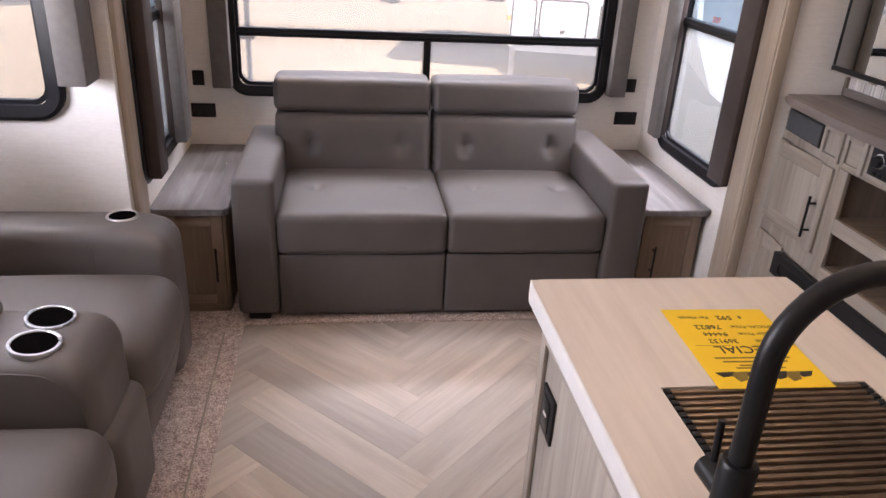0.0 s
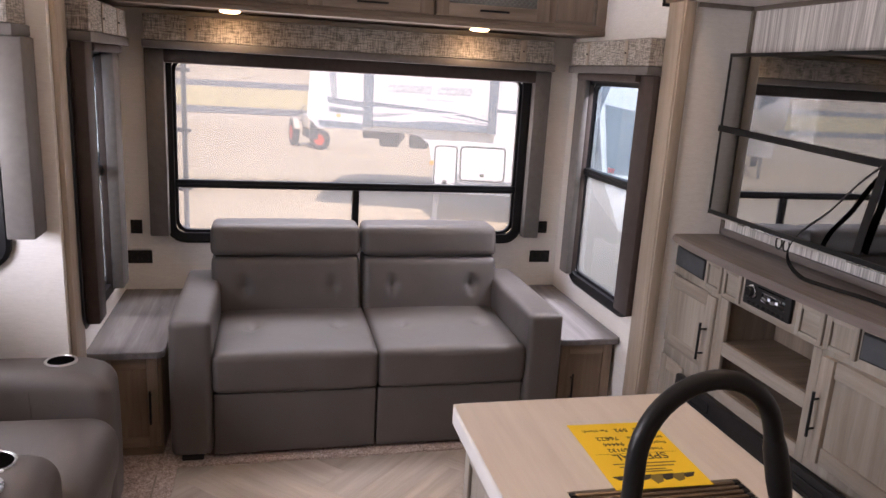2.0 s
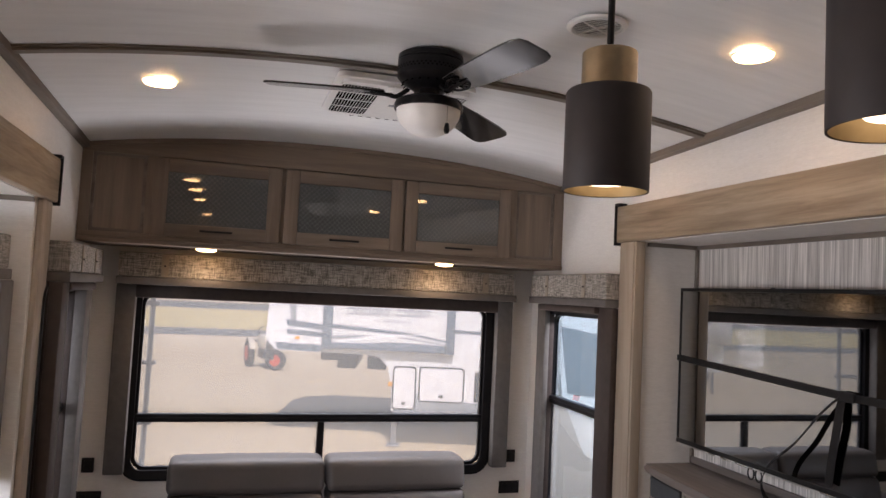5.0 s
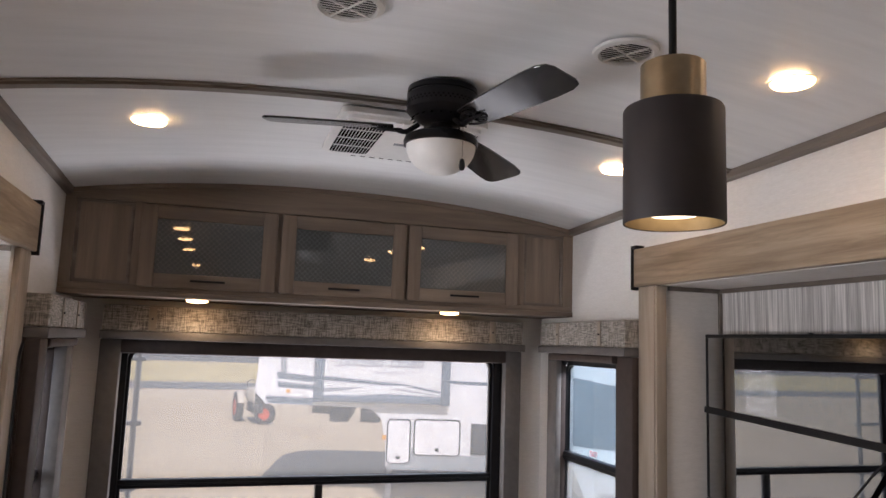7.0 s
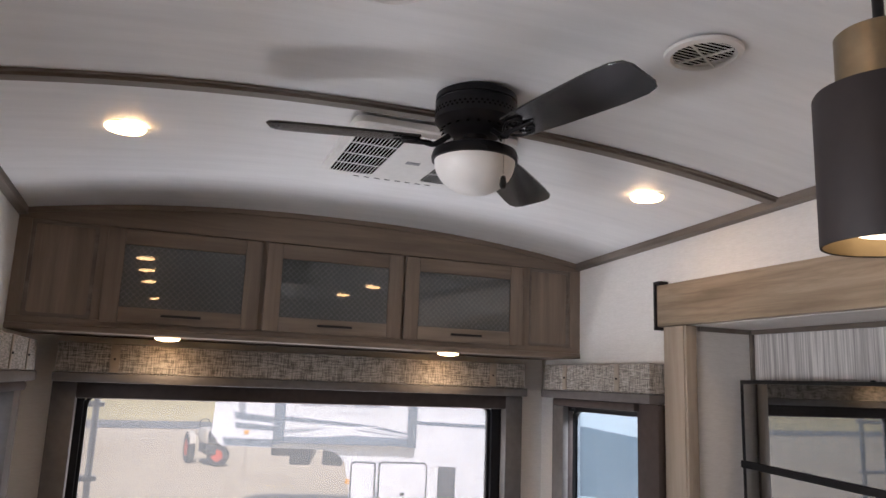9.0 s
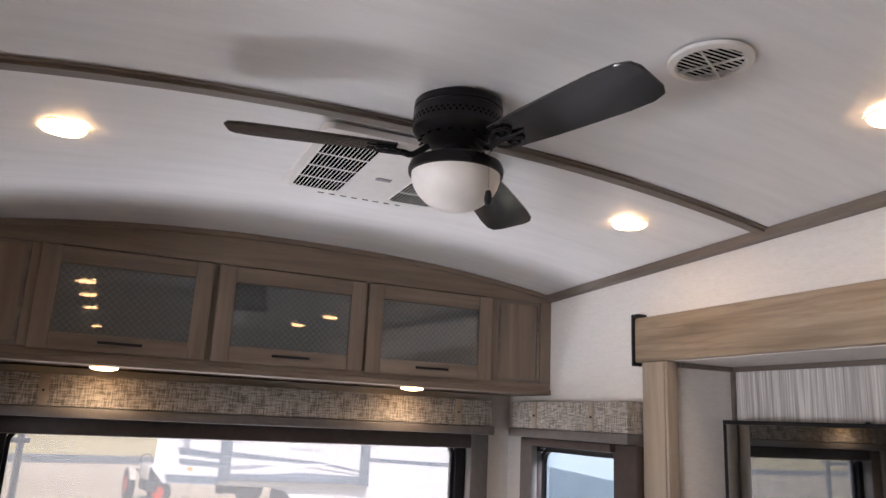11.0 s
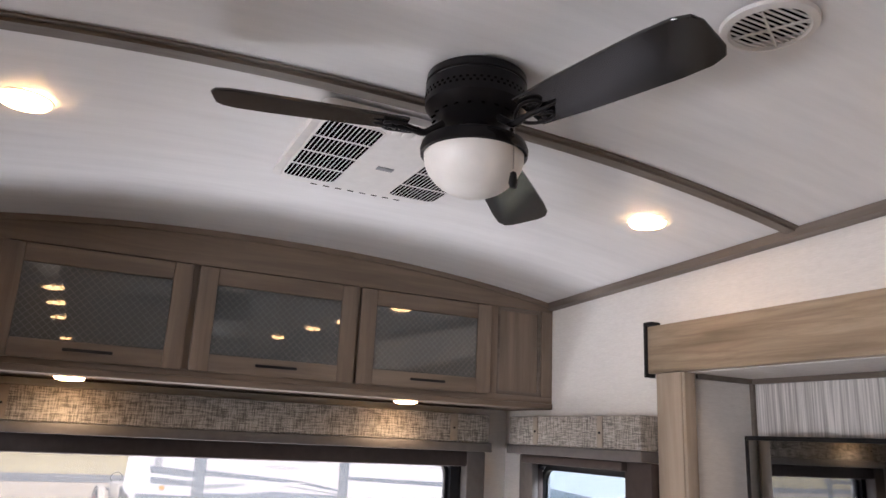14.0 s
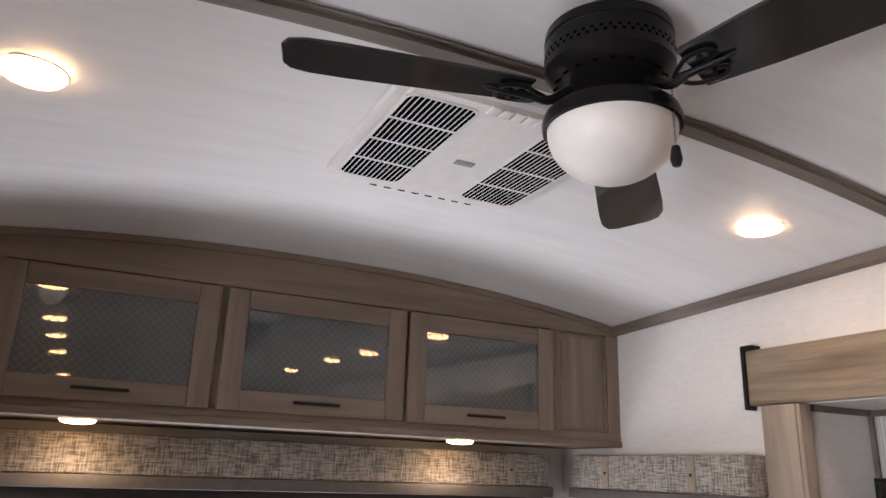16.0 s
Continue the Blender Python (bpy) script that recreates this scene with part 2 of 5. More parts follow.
    nt.links.new(c, p.inputs["Base Color"])
    nt.links.new(ramp(nt, big, ((0.3, (0.44,) * 3), (0.7, (0.54,) * 3))), p.inputs["Roughness"])
    wr = noise_tex(nt, coords(nt, (1, 1, 1)), 14.0, 3, 0.5, 0.4)
    h = math_node(nt, "ADD", math_node(nt, "MULTIPLY", vor.outputs["Distance"], 0.06), math_node(nt, "MULTIPLY", wr, 1.0))
    bump(nt, p, h, 0.25, 0.006)
    return m


def streaky(name, lo, hi, scale, rough, contrast=(0.35, 0.65), relief=0.05, spec=0.5):
    """A panel printed with fine streaks."""
    m, nt, p = material(name)
    a = noise_tex(nt, coords(nt, scale), 1.0, 6, 0.6)
    b = noise_tex(nt, coords(nt, tuple(s * 0.3 for s in scale)), 1.0, 3)
    f = math_node(nt, "ADD", math_node(nt, "MULTIPLY", a, 0.65), math_node(nt, "MULTIPLY", b, 0.35))
    nt.links.new(ramp(nt, f, ((contrast[0], lo), (contrast[1], hi))), p.inputs["Base Color"])
    p.inputs["Roughness"].default_value = rough
    p.inputs["Specular IOR Level"].default_value = spec
    bump(nt, p, a, relief, 0.001)
    return m


def glowing(name, colour, strength):
    m, nt, p = material(name)
    p.inputs["Base Color"].default_value = (0.8, 0.8, 0.8, 1)
    p.inputs["Emission Color"].default_value = (*colour, 1)
    p.inputs["Emission Strength"].default_value = strength
    return m


def tinted_glass(name, tint, gloss=0.06, haze=0.0):
    """Flat tinted pane: passes tinted light and mirrors a little."""
    m, nt, p = material(name)
    nt.nodes.remove(p)
    out = nt.nodes["Material Output"]
    tr = nt.nodes.new("ShaderNodeBsdfTransparent")
    tr.inputs["Color"].default_value = (*tint, 1)
    gl = nt.nodes.new("ShaderNodeBsdfGlossy")
    gl.inputs["Roughness"].default_value = 0.02
    mx = nt.nodes.new("ShaderNodeMixShader")
    lw = nt.nodes.new("ShaderNodeLayerWeight")
    lw.inputs["Blend"].default_value = 0.5
    edge = math_node(nt, "POWER", lw.outputs["Facing"], 5.0)
    nt.links.new(math_node(nt, "ADD", math_node(nt, "MULTIPLY", edge, 0.6), 0.02), mx.inputs[0])
    nt.links.new(tr.outputs[0], mx.inputs[1])
    nt.links.new(gl.outputs[0], mx.inputs[2])
    last = mx.outputs[0]
    if haze:
        tl = nt.nodes.new("ShaderNodeBsdfTranslucent")
        tl.inputs["Color"].default_value = (0.88, 0.86, 0.82, 1)
        m2 = nt.nodes.new("ShaderNodeMixShader")
        m2.inputs[0].default_value = haze
        nt.links.new(last, m2.inputs[1])
        nt.links.new(tl.outputs[0], m2.inputs[2])
        last = m2.outputs[0]
    nt.links.new(last, out.inputs["Surface"])
    return m


OAK = ((0.155, 0.117, 0.088), (0.20, 0.154, 0.117), (0.25, 0.197, 0.152))
GREIGE = ((0.235, 0.203, 0.172), (0.30, 0.263, 0.225), (0.365, 0.325, 0.283))
SIDE = ((0.145, 0.103, 0.072), (0.19, 0.138, 0.098), (0.235, 0.175, 0.13))
FASCIA = ((0.19, 0.142, 0.094), (0.30, 0.232, 0.163), (0.41, 0.328, 0.24))
M_OAK_Z, M_OAK_X = wood("brown_oak_upright", *OAK, axis="z"), wood("brown_oak_level", *OAK, axis="x")
M_GREIGE_Z = wood("grey_oak_upright", *GREIGE, axis="z")
M_GREIGE_Y = wood("grey_oak_level", *GREIGE, axis="y")
M_GREIGE_X = wood("grey_oak_cross", *GREIGE, axis="x")
M_SIDE_Z, M_SIDE_X = wood("side_oak_upright", *SIDE, axis="z"), wood("side_oak_level", *SIDE, axis="x")
M_FASCIA_Y = wood("fascia_oak_level", *FASCIA, axis="y", fine=1.35, contrast=1.0, bumpy=0.2)
M_POST = wood("post_oak_upright", (0.30, 0.245, 0.19), (0.355, 0.295, 0.235), (0.41, 0.345, 0.28), axis="z", rough=0.45, fine=0.7, bumpy=0.05)
M_TRIM = wood("ceiling_trim_brown", (0.13, 0.105, 0.085), (0.18, 0.15, 0.125), (0.23, 0.20, 0.17), axis="y")
M_TRIM_X = wood("ceiling_batten_brown", (0.13, 0.105, 0.085), (0.18, 0.15, 0.125), (0.23, 0.20, 0.17), axis="x")
M_TOP_GREY = wood("grey_brown_laminate", (0.125, 0.105, 0.098), (0.165, 0.14, 0.13), (0.21, 0.18, 0.17), axis="y", rough=0.34, bumpy=0.04)
# Cooler copy of the laminate above; its tone stands in for reflected window light.
M_TOP_SIDE = wood("grey_laminate_window_tint", (0.115, 0.108, 0.112), (0.155, 0.146, 0.15), (0.20, 0.19, 0.195), axis="y", rough=0.24, bumpy=0.03)
M_PLANK = wood("vinyl_plank", (0.385, 0.335, 0.29), (0.445, 0.39, 0.34), (0.505, 0.45, 0.40), axis="x", rough=0.36, random_tone=True, bumpy=0.05, contrast=0.5)
M_SUBFLOOR = plain("subfloor_grey", (0.10, 0.09, 0.08), 0.9)
M_WALL = streaky("wall_linen_white", (0.70, 0.675, 0.645), (0.80, 0.775, 0.745), (40, 40, 260), 0.6, relief=0.06)
M_CEILING = streaky("ceiling_brushed_white", (0.70, 0.70, 0.70), (0.79, 0.79, 0.79), (3.0, 26.0, 3.0), 0.42, (0.3, 0.6), 0.03)
M_ACCENT = streaky("accent_striated_board", (0.36, 0.34, 0.325), (0.78, 0.75, 0.72), (150, 150, 3.0), 0.55, (0.4, 0.6), 0.1)
M_LEATHER = leather("grey_leatherette", (0.074, 0.0645, 0.061))
# Sofa leatherette again, colour lifted to make up for weak light on the recliners.
M_LEATHER2 = leather("grey_leatherette_lifted", (0.104, 0.091, 0.085))
M_SEAM = plain("seam_dark_grey", (0.038, 0.034, 0.032), 0.6)
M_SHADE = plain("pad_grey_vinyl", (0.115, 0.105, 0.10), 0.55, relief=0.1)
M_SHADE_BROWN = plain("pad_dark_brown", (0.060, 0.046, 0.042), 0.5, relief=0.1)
M_FABRIC = woven("valance_woven", (0.11, 0.098, 0.086), (0.42, 0.385, 0.345), 240.0)
M_TAB = plain("valance_tab_taupe", (0.27, 0.225, 0.18), 0.6)
M_BLACK = plain("black_satin", (0.012, 0.012, 0.013), 0.38, vary=0.2)
M_BLACK_PLASTIC = plain("black_plastic", (0.016, 0.015, 0.016), 0.5, vary=0.2)
M_FRAME = plain("window_frame_black", (0.010, 0.010, 0.012), 0.32, vary=0.2)
M_FAN_BLADE = plain("fan_blade_dark", (0.011, 0.010, 0.010), 0.13, vary=0.25)
M_FAN_BLADE.node_tree.nodes["Principled BSDF"].inputs["Specular IOR Level"].default_value = 1.0
M_FAN = plain("fan_black_metal", (0.012, 0.011, 0.012), 0.28, 0.3, vary=0.2)
M_WHITE_PLASTIC = plain("white_plastic", (0.78, 0.77, 0.75), 0.4, vary=0.04, relief=0.02)
# Unreflecting black standing in for shade inside slots, holes, grilles and cup holders.
M_GAP_SHADE = plain("gap_shade_black", (0.003, 0.0025, 0.0025), 1.0, relief=0)
M_GAP_SHADE.node_tree.nodes["Principled BSDF"].inputs["Specular IOR Level"].default_value = 0.0
M_OPAL = plain("opal_glass", (0.80, 0.78, 0.75), 0.36, vary=0.03, relief=0)
M_CHROME = plain("chrome", (0.66, 0.65, 0.64), 0.28, 1.0, vary=0.04, relief=0)
M_BRASS = plain("aged_brass", (0.34, 0.28, 0.195), 0.42, 1.0, vary=0.15)
M_COUNTER = wood("island_pale_laminate", (0.60, 0.53, 0.46), (0.635, 0.565, 0.495), (0.67, 0.60, 0.53), axis="y", fine=1.6, rough=0.38, bumpy=0.02, contrast=0.22)
M_COUNTER_EDGE = plain("island_white_edge", (0.53, 0.515, 0.50), 0.4, vary=0.04)
M_SINK = plain("sink_black_composite", (0.025, 0.022, 0.02), 0.6)
M_PENDANT = plain("pendant_matte_black", (0.024, 0.019, 0.020), 0.62, vary=0.12)
M_LINING = plain("pendant_lining_brass", (0.22, 0.165, 0.09), 0.5, 0.8)
M_STEEL = plain("sink_steel", (0.42, 0.40, 0.38), 0.3, 1.0)
M_RACK = plain("rack_bronze_steel", (0.17, 0.125, 0.088), 0.33, 0.85, vary=0.25)
M_RUBBER = plain("black_rubber", (0.012, 0.012, 0.012), 0.7)
M_YELLOW = plain("yellow_paper", (0.86, 0.56, 0.008), 0.6, vary=0.04, scale=8, relief=0.03)
M_INK = plain("black_ink", (0.03, 0.022, 0.01), 0.7)
M_INK_SOFT = plain("printed_grey_ink", (0.20, 0.135, 0.02), 0.7)
M_SCREEN = plain("screen_black_gloss", (0.34, 0.355, 0.37), 0.02, 1.0, vary=0.03, relief=0)
M_CAB_GLASS = plain("smoked_cabinet_glass", (0.085, 0.092, 0.092), 0.02, vary=0.06, relief=0)
M_CAB_GLASS.node_tree.nodes["Principled BSDF"].inputs["IOR"].default_value = 1.9
M_LATTICE = plain("leaded_lattice", (0.115, 0.123, 0.123), 0.35, vary=0.1)
M_STRAP = plain("black_webbing", (0.012, 0.012, 0.013), 0.75, scale=200, relief=0.3)
# Haze here is a pale veil put in for glare on the bright panes.
M_GLASS = tinted_glass("window_glass", (0.46, 0.46, 0.466), haze=0.055)
M_GLASS_CLEAR = tinted_glass("clear_window_glass", (0.95, 0.96, 0.97))
M_GLASS_SIDE = tinted_glass("side_window_glass", (0.41, 0.465, 0.505))
M_GLASS_FROST = tinted_glass("frosted_side_glass", (0.29, 0.325, 0.35), haze=0.11)
M_LAMP = glowing("lamp_disc_glow", (1.0, 0.60, 0.26), 7.0)
M_BULB = glowing("pendant_bulb_glow", (1.0, 0.80, 0.55), 1.6)
M_DISPLAY = glowing("radio_display_glow", (0.55, 0.7, 1.0), 0.1)
M_RED = plain("red_print", (0.5, 0.03, 0.03), 0.6)

m, nt, p = material("carpet_beige")
f = noise_tex(nt, coords(nt), 150.0, 3, 0.7)
f2 = noise_tex(nt, coords(nt), 45.0, 3, 0.6)
nt.links.new(ramp(nt, math_node(nt, "ADD", math_node(nt, "MULTIPLY", f, 0.7), math_node(nt, "MULTIPLY", f2, 0.3)),
                  ((0.38, (0.20, 0.145, 0.125)), (0.5, (0.40, 0.315, 0.275)), (0.62, (0.66, 0.555, 0.49)))), p.inputs["Base Color"])
p.inputs["Roughness"].default_value = 1.0
bump(nt, p, f, 0.9, 0.006)
M_CARPET = m

m, nt, p = material("dirt_yard")
v = coords(nt)
a = noise_tex(nt, v, 0.18, 6, 0.6)
b = noise_tex(nt, v, 7.0, 6, 0.7)
c = ramp(nt, a, ((0.35, (0.565, 0.445, 0.285)), (0.65, (0.64, 0.52, 0.35))))
nt.links.new(mix(nt, 0.5, c, ramp(nt, b, ((0.3, (0.7, 0.7, 0.7)), (0.7, (1.15, 1.15, 1.15)))), "MULTIPLY"), p.inputs["Base Color"])
p.inputs["Roughness"].default_value = 1.0
bump(nt, p, b, 0.5, 0.03)
M_DIRT = m
M_GRASS = plain("dry_grass", (0.64, 0.51, 0.23), 1.0, vary=0.25, scale=1.5)
M_ASPHALT = plain("grey_asphalt", (0.17, 0.165, 0.16), 0.9, vary=0.2, scale=2)
M_TRAILER = plain("trailer_white_gelcoat", (0.78, 0.79, 0.80), 0.25, vary=0.03, scale=3, relief=0)
M_TRAILER_GREY = plain("trailer_grey_panel", (0.30, 0.33, 0.36), 0.3, vary=0.06, scale=3, relief=0)
M_TRAILER_DARK = plain("trailer_dark_trim", (0.05, 0.055, 0.06), 0.4, vary=0.1, scale=3, relief=0)
M_TRAILER_BLUE = plain("trailer_slate_graphic", (0.14, 0.18, 0.23), 0.3, vary=0.08, scale=3, relief=0)
M_ORANGE = plain("orange_hub", (0.62, 0.08, 0.03), 0.5)
M_CREAM = plain("tractor_cream_paint", (0.62, 0.56, 0.46), 0.5, vary=0.1, scale=4)
M_TYRE = plain("tyre_rubber", (0.035, 0.033, 0.032), 0.85)
M_AMBER = plain("amber_marker", (0.8, 0.35, 0.02), 0.4)
M_ALU = plain("ladder_aluminium", (0.30, 0.31, 0.33), 0.4, 0.6)

for m in (M_BLACK, M_BLACK_PLASTIC, M_FRAME, M_FAN, M_STRAP, M_SHADE_BROWN, M_RUBBER):
    m.node_tree.nodes["Principled BSDF"].inputs["Specular IOR Level"].default_value = 0.22

# ---- the room's shell ----
XL, XR, XC = -0.375, 2.0, 0.8125      # main side walls and middle
YR, YB = 4.0, -2.6                    # rear wall, wall behind the walk
HALF = XR - XC


def zc(x, y):
    """Height of the arched ceiling."""
    return 2.350 + (3.64 - y) * 0.033 + 0.096 * (1 - abs((x - XC) / HALF) ** 2.2)


def arch_strip(x0, x1, y0, y1, drop0, drop1, n=28, bm=None):
    """A strip that follows the arch, between two depths under the ceiling."""
    bm = bm or bmesh.new()
    rows = []
    for i in range(n + 1):
        x = x0 + (x1 - x0) * i / n
        rows.append([bm.verts.new((x, y, zc(x, y) - d)) for y, d in ((y0, drop0), (y1, drop0), (y1, drop1), (y0, drop1))])
    for a, b in zip(rows, rows[1:]):
        for k in range(4):
            bm.faces.new((a[k], a[(k + 1) % 4], b[(k + 1) % 4], b[k]))
    bm.faces.new(rows[0])
    bm.faces.new(rows[-1][::-1])
    return bm


SL_Y0, SL_Y1 = -0.2, 2.92             # slide openings, both sides
SL_TOP = 2.015
RS_BACK, LS_BACK = 2.285, -1.30
SL_END = 2.90
SR_END = 2.845                       # end wall of the right slide-out

floor = thing("floor", (0, 0, 0), "grey-beige herringbone vinyl plank floor", "floor", kind="structure")
part("subfloor", box(XL - 1.0, YB, -0.06, RS_BACK + 0.1, YR + 0.1, -0.004), M_SUBFLOOR, floor)

ceiling = part("ceiling", arch_strip(XL - 0.06, XR + 0.06, YB, YR + 0.06, 0.0, -0.06), M_CEILING,
               label="arched white ceiling panels with faint brushed streaks", kind="structure", category="ceiling")

# rear wall with the large window opening
W1 = (-0.165, 0.75, 1.765, 1.735)
bm = box(XL - 0.06, YR, -0.05, W1[0] + 0.03, YR + 0.06, 2.6)
box(W1[2] - 0.03, YR, -0.05, XR + 0.06, YR + 0.06, 2.6, bm=bm)
box(W1[0] + 0.03, YR, -0.05, W1[2] - 0.03, YR + 0.06, W1[1] + 0.03, bm=bm)
box(W1[0] + 0.03, YR, W1[3] - 0.03, W1[2] - 0.03, YR + 0.06, 2.6, bm=bm)
part("wall_rear", bm, M_WALL, label="off-white linen-textured rear wall panel", kind="structure", category="wall")

# side walls of the main body, with the slide openings and a tall window each
WY = (3.02, 0.60, 3.755, 1.73)
for side, x0, x1, ye in (("wall_right", XR, XR + 0.06, SR_END), ("wall_left", XL - 0.06, XL, SL_END)):
    bm = box(x0, ye + 0.0405, -0.05, x1, WY[0] + 0.03, 2.6)
    box(x0, WY[2] - 0.03, -0.05, x1, YR, 2.6, bm=bm)
    box(x0, WY[0] + 0.03, -0.05, x1, WY[2] - 0.03, WY[1] + 0.03, bm=bm)
    box(x0, WY[0] + 0.03, WY[3] - 0.03, x1, WY[2] - 0.03, 2.6, bm=bm)
    box(x0, SL_Y0, SL_TOP + 0.0005, x1, ye + 0.0405, 2.6, bm=bm)
    box(x0, YB, -0.05, x1, SL_Y0, 2.6, bm=bm)
    part(side, bm, M_WALL, label="off-white linen-textured side wall panel", kind="structure", category="wall")
part("wall_front", box(XL - 0.06, YB - 0.06, -0.05, XR + 0.06, YB, 2.65), M_WALL, label="plain off-white wall closing the room",
     kind="structure", category="wall")

# right slide-out: end walls, back wall with striated board, ceiling
bm = box(XR + 0.0005, SR_END, 0.0, RS_BACK, SR_END + 0.04, SL_TOP)
box(XR + 0.0605, SL_Y0 - 0.04, 0.0, RS_BACK, SL_Y0, SL_TOP, bm=bm)
part("wall_slide_right_ends", bm, M_WALL, label="off-white end walls of the slide-out recess", kind="structure", category="wall")
part("wall_slide_right", box(RS_BACK, SL_Y0 - 0.04, 0.0, RS_BACK + 0.04, SR_END + 0.04, SL_TOP), M_ACCENT,
     label="grey and white striated accent board behind the television", kind="structure", category="wall")
part("ceiling_slide_right", box(XR + 0.001, SL_Y0, SL_TOP, RS_BACK + 0.04, SR_END + 0.04, SL_TOP + 0.04), M_WALL,
     label="white slide-out ceiling", kind="structure", category="ceiling")

# left slide-out: its end wall has a window
W3 = (-1.06, 0.905, -0.535, 1.73)
bm = box(LS_BACK, SL_END, 0.0, W3[0] + 0.03, SL_END + 0.04, SL_TOP)
box(W3[2] - 0.03, SL_END, 0.0, XL, SL_END + 0.04, SL_TOP, bm=bm)
box(W3[0] + 0.03, SL_END, 0.0, W3[2] - 0.03, SL_END + 0.04, W3[1] + 0.03, bm=bm)
box(W3[0] + 0.03, SL_END, W3[3] - 0.03, W3[2] - 0.03, SL_END + 0.04, SL_TOP, bm=bm)
box(LS_BACK, SL_Y0 - 0.04, 0.0, XL - 0.06, SL_Y0, SL_TOP, bm=bm)
part("wall_slide_left_ends", bm, M_WALL, label="off-white end walls of the seating slide-out", kind="structure", category="wall")
# Opening added out of view in the back wall to let in more light.
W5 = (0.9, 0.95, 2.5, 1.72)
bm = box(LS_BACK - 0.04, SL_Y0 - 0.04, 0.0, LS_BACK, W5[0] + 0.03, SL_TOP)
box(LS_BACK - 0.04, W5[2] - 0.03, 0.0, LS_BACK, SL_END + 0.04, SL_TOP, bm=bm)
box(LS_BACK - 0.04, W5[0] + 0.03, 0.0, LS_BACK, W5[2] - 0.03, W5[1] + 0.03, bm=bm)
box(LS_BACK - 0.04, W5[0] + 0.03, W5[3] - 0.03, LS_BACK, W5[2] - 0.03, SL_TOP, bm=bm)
part("wall_slide_left_back", bm, M_WALL, label="off-white back wall of the seating slide-out", kind="structure", category="wall")
part("ceiling_slide_left", box(LS_BACK - 0.04, SL_Y0, SL_TOP, XL - 0.001, SL_END + 0.04, SL_TOP + 0.04), M_WALL,
     label="white slide-out ceiling", kind="structure", category="ceiling")

# trims: posts, fascias, cornice strips, ceiling battens
part("post_right", box(XR - 0.038, 2.843, 0.0, XR - 0.001, 2.958, SL_TOP, 0.004), M_POST,
     label="pale grey oak upright trim of the slide opening", kind="structure", category="trim")
part("post_right_return", box(XR - 0.034, 2.830, 0.0, XR + 0.014, 2.8425, SL_TOP, 0.003), M_POST,
     label="grey oak return edge of the slide opening", kind="structure", category="trim")
part("post_left", box(XL + 0.001, 2.93, 0.0, XL + 0.022, 3.065, SL_TOP, 0.004), M_POST,
     label="pale grey oak upright trim of the slide opening", kind="structure", category="trim")
part("fascia_right", box(XR - 0.035, SL_Y0 - 0.1, SL_TOP + 0.002, XR - 0.0005, 3.0, 2.18, 0.004), M_FASCIA_Y,
     label="warm oak fascia board over the slide opening", kind="structure", category="trim")
part("fascia_left", box(XL + 0.0005, SL_Y0 - 0.1, SL_TOP + 0.002, XL + 0.035, 3.08, 2.18, 0.004), M_FASCIA_Y,
     label="warm oak fascia board over the slide opening", kind="structure", category="trim")
for nm, xa, xb, yy in (("fascia_bracket", XR - 0.042, XR - 0.001, 3.0), ("fascia_bracket", XL + 0.001, XL + 0.042, 3.08)):
    bm = box(xa, yy + 0.001, 2.005, xb, yy + 0.012, 2.195, 0.002)
    box(xa, yy - 0.03, 2.1825, xb, yy + 0.001, 2.195, 0.002, bm=bm)
    part(nm, bm, M_BLACK_PLASTIC, label="black end bracket of the fascia board", kind="structure", category="trim")
bm = box(XR + 0.03, SR_END - 0.014, SL_TOP - 0.018, RS_BACK - 0.001, SR_END - 0.001, SL_TOP - 0.001)
box(RS_BACK - 0.014, SL_Y0, SL_TOP - 0.018, RS_BACK - 0.001, SR_END - 0.014, SL_TOP - 0.001, bm=bm)
box(RS_BACK - 0.014, SR_END - 0.014, 1.07, RS_BACK - 0.001, SR_END - 0.001, SL_TOP - 0.018, bm=bm)
part("trim_slide_right", bm, M_TRIM, label="grey-brown corner trim strips in the recess", kind="structure", category="trim")
bm = box(LS_BACK, SL_END - 0.014, SL_TOP - 0.018, XL, SL_END - 0.001, SL_TOP - 0.001)
part("trim_slide_left", bm, M_TRIM, label="grey-brown corner trim strip", kind="structure", category="trim")
for nm, xa, xb in (("cornice_right", XR - 0.03, XR - 0.001), ("cornice_left", XL + 0.001, XL + 0.03)):
    bm = bmesh.new()
    for x0, x1, d0, d1 in ((xa, xb, 0.001, 0.028),):
        rows = [[bm.verts.new((x, y, zc(x, y) - d)) for x, d in ((x0, d0), (x1, d0), (x1, d1), (x0, d1))] for y in (YB, 3.63)]
        for k in range(4):
            bm.faces.new((rows[0][k], rows[0][(k + 1) % 4], rows[1][(k + 1) % 4], rows[1][k]))
        bm.faces.new(rows[0])
        bm.faces.new(rows[1][::-1])
    part(nm, bm, M_TRIM, label="grey-brown cornice strip along the ceiling edge", kind="structure", category="trim")
for y in (2.40,):
    bm = arch_strip(XL + 0.03, XR - 0.03, y - 0.028, y + 0.028, 0.001, 0.006)
    arch_strip(XL + 0.03, XR - 0.03, y - 0.016, y + 0.016, 0.006, 0.014, bm=bm)
    part("ceiling_batten", bm, M_TRIM_X, label="grey-brown ribbed batten across the arched ceiling", kind="structure", category="trim")


# ---- windows ----
def window(name, put, r, label, rail=None, mullion=None, hinge=None, glass=M_GLASS, low_glass=None, at=(0, 0, 0), w=0.052):
    u0, v0, u1, v1 = r
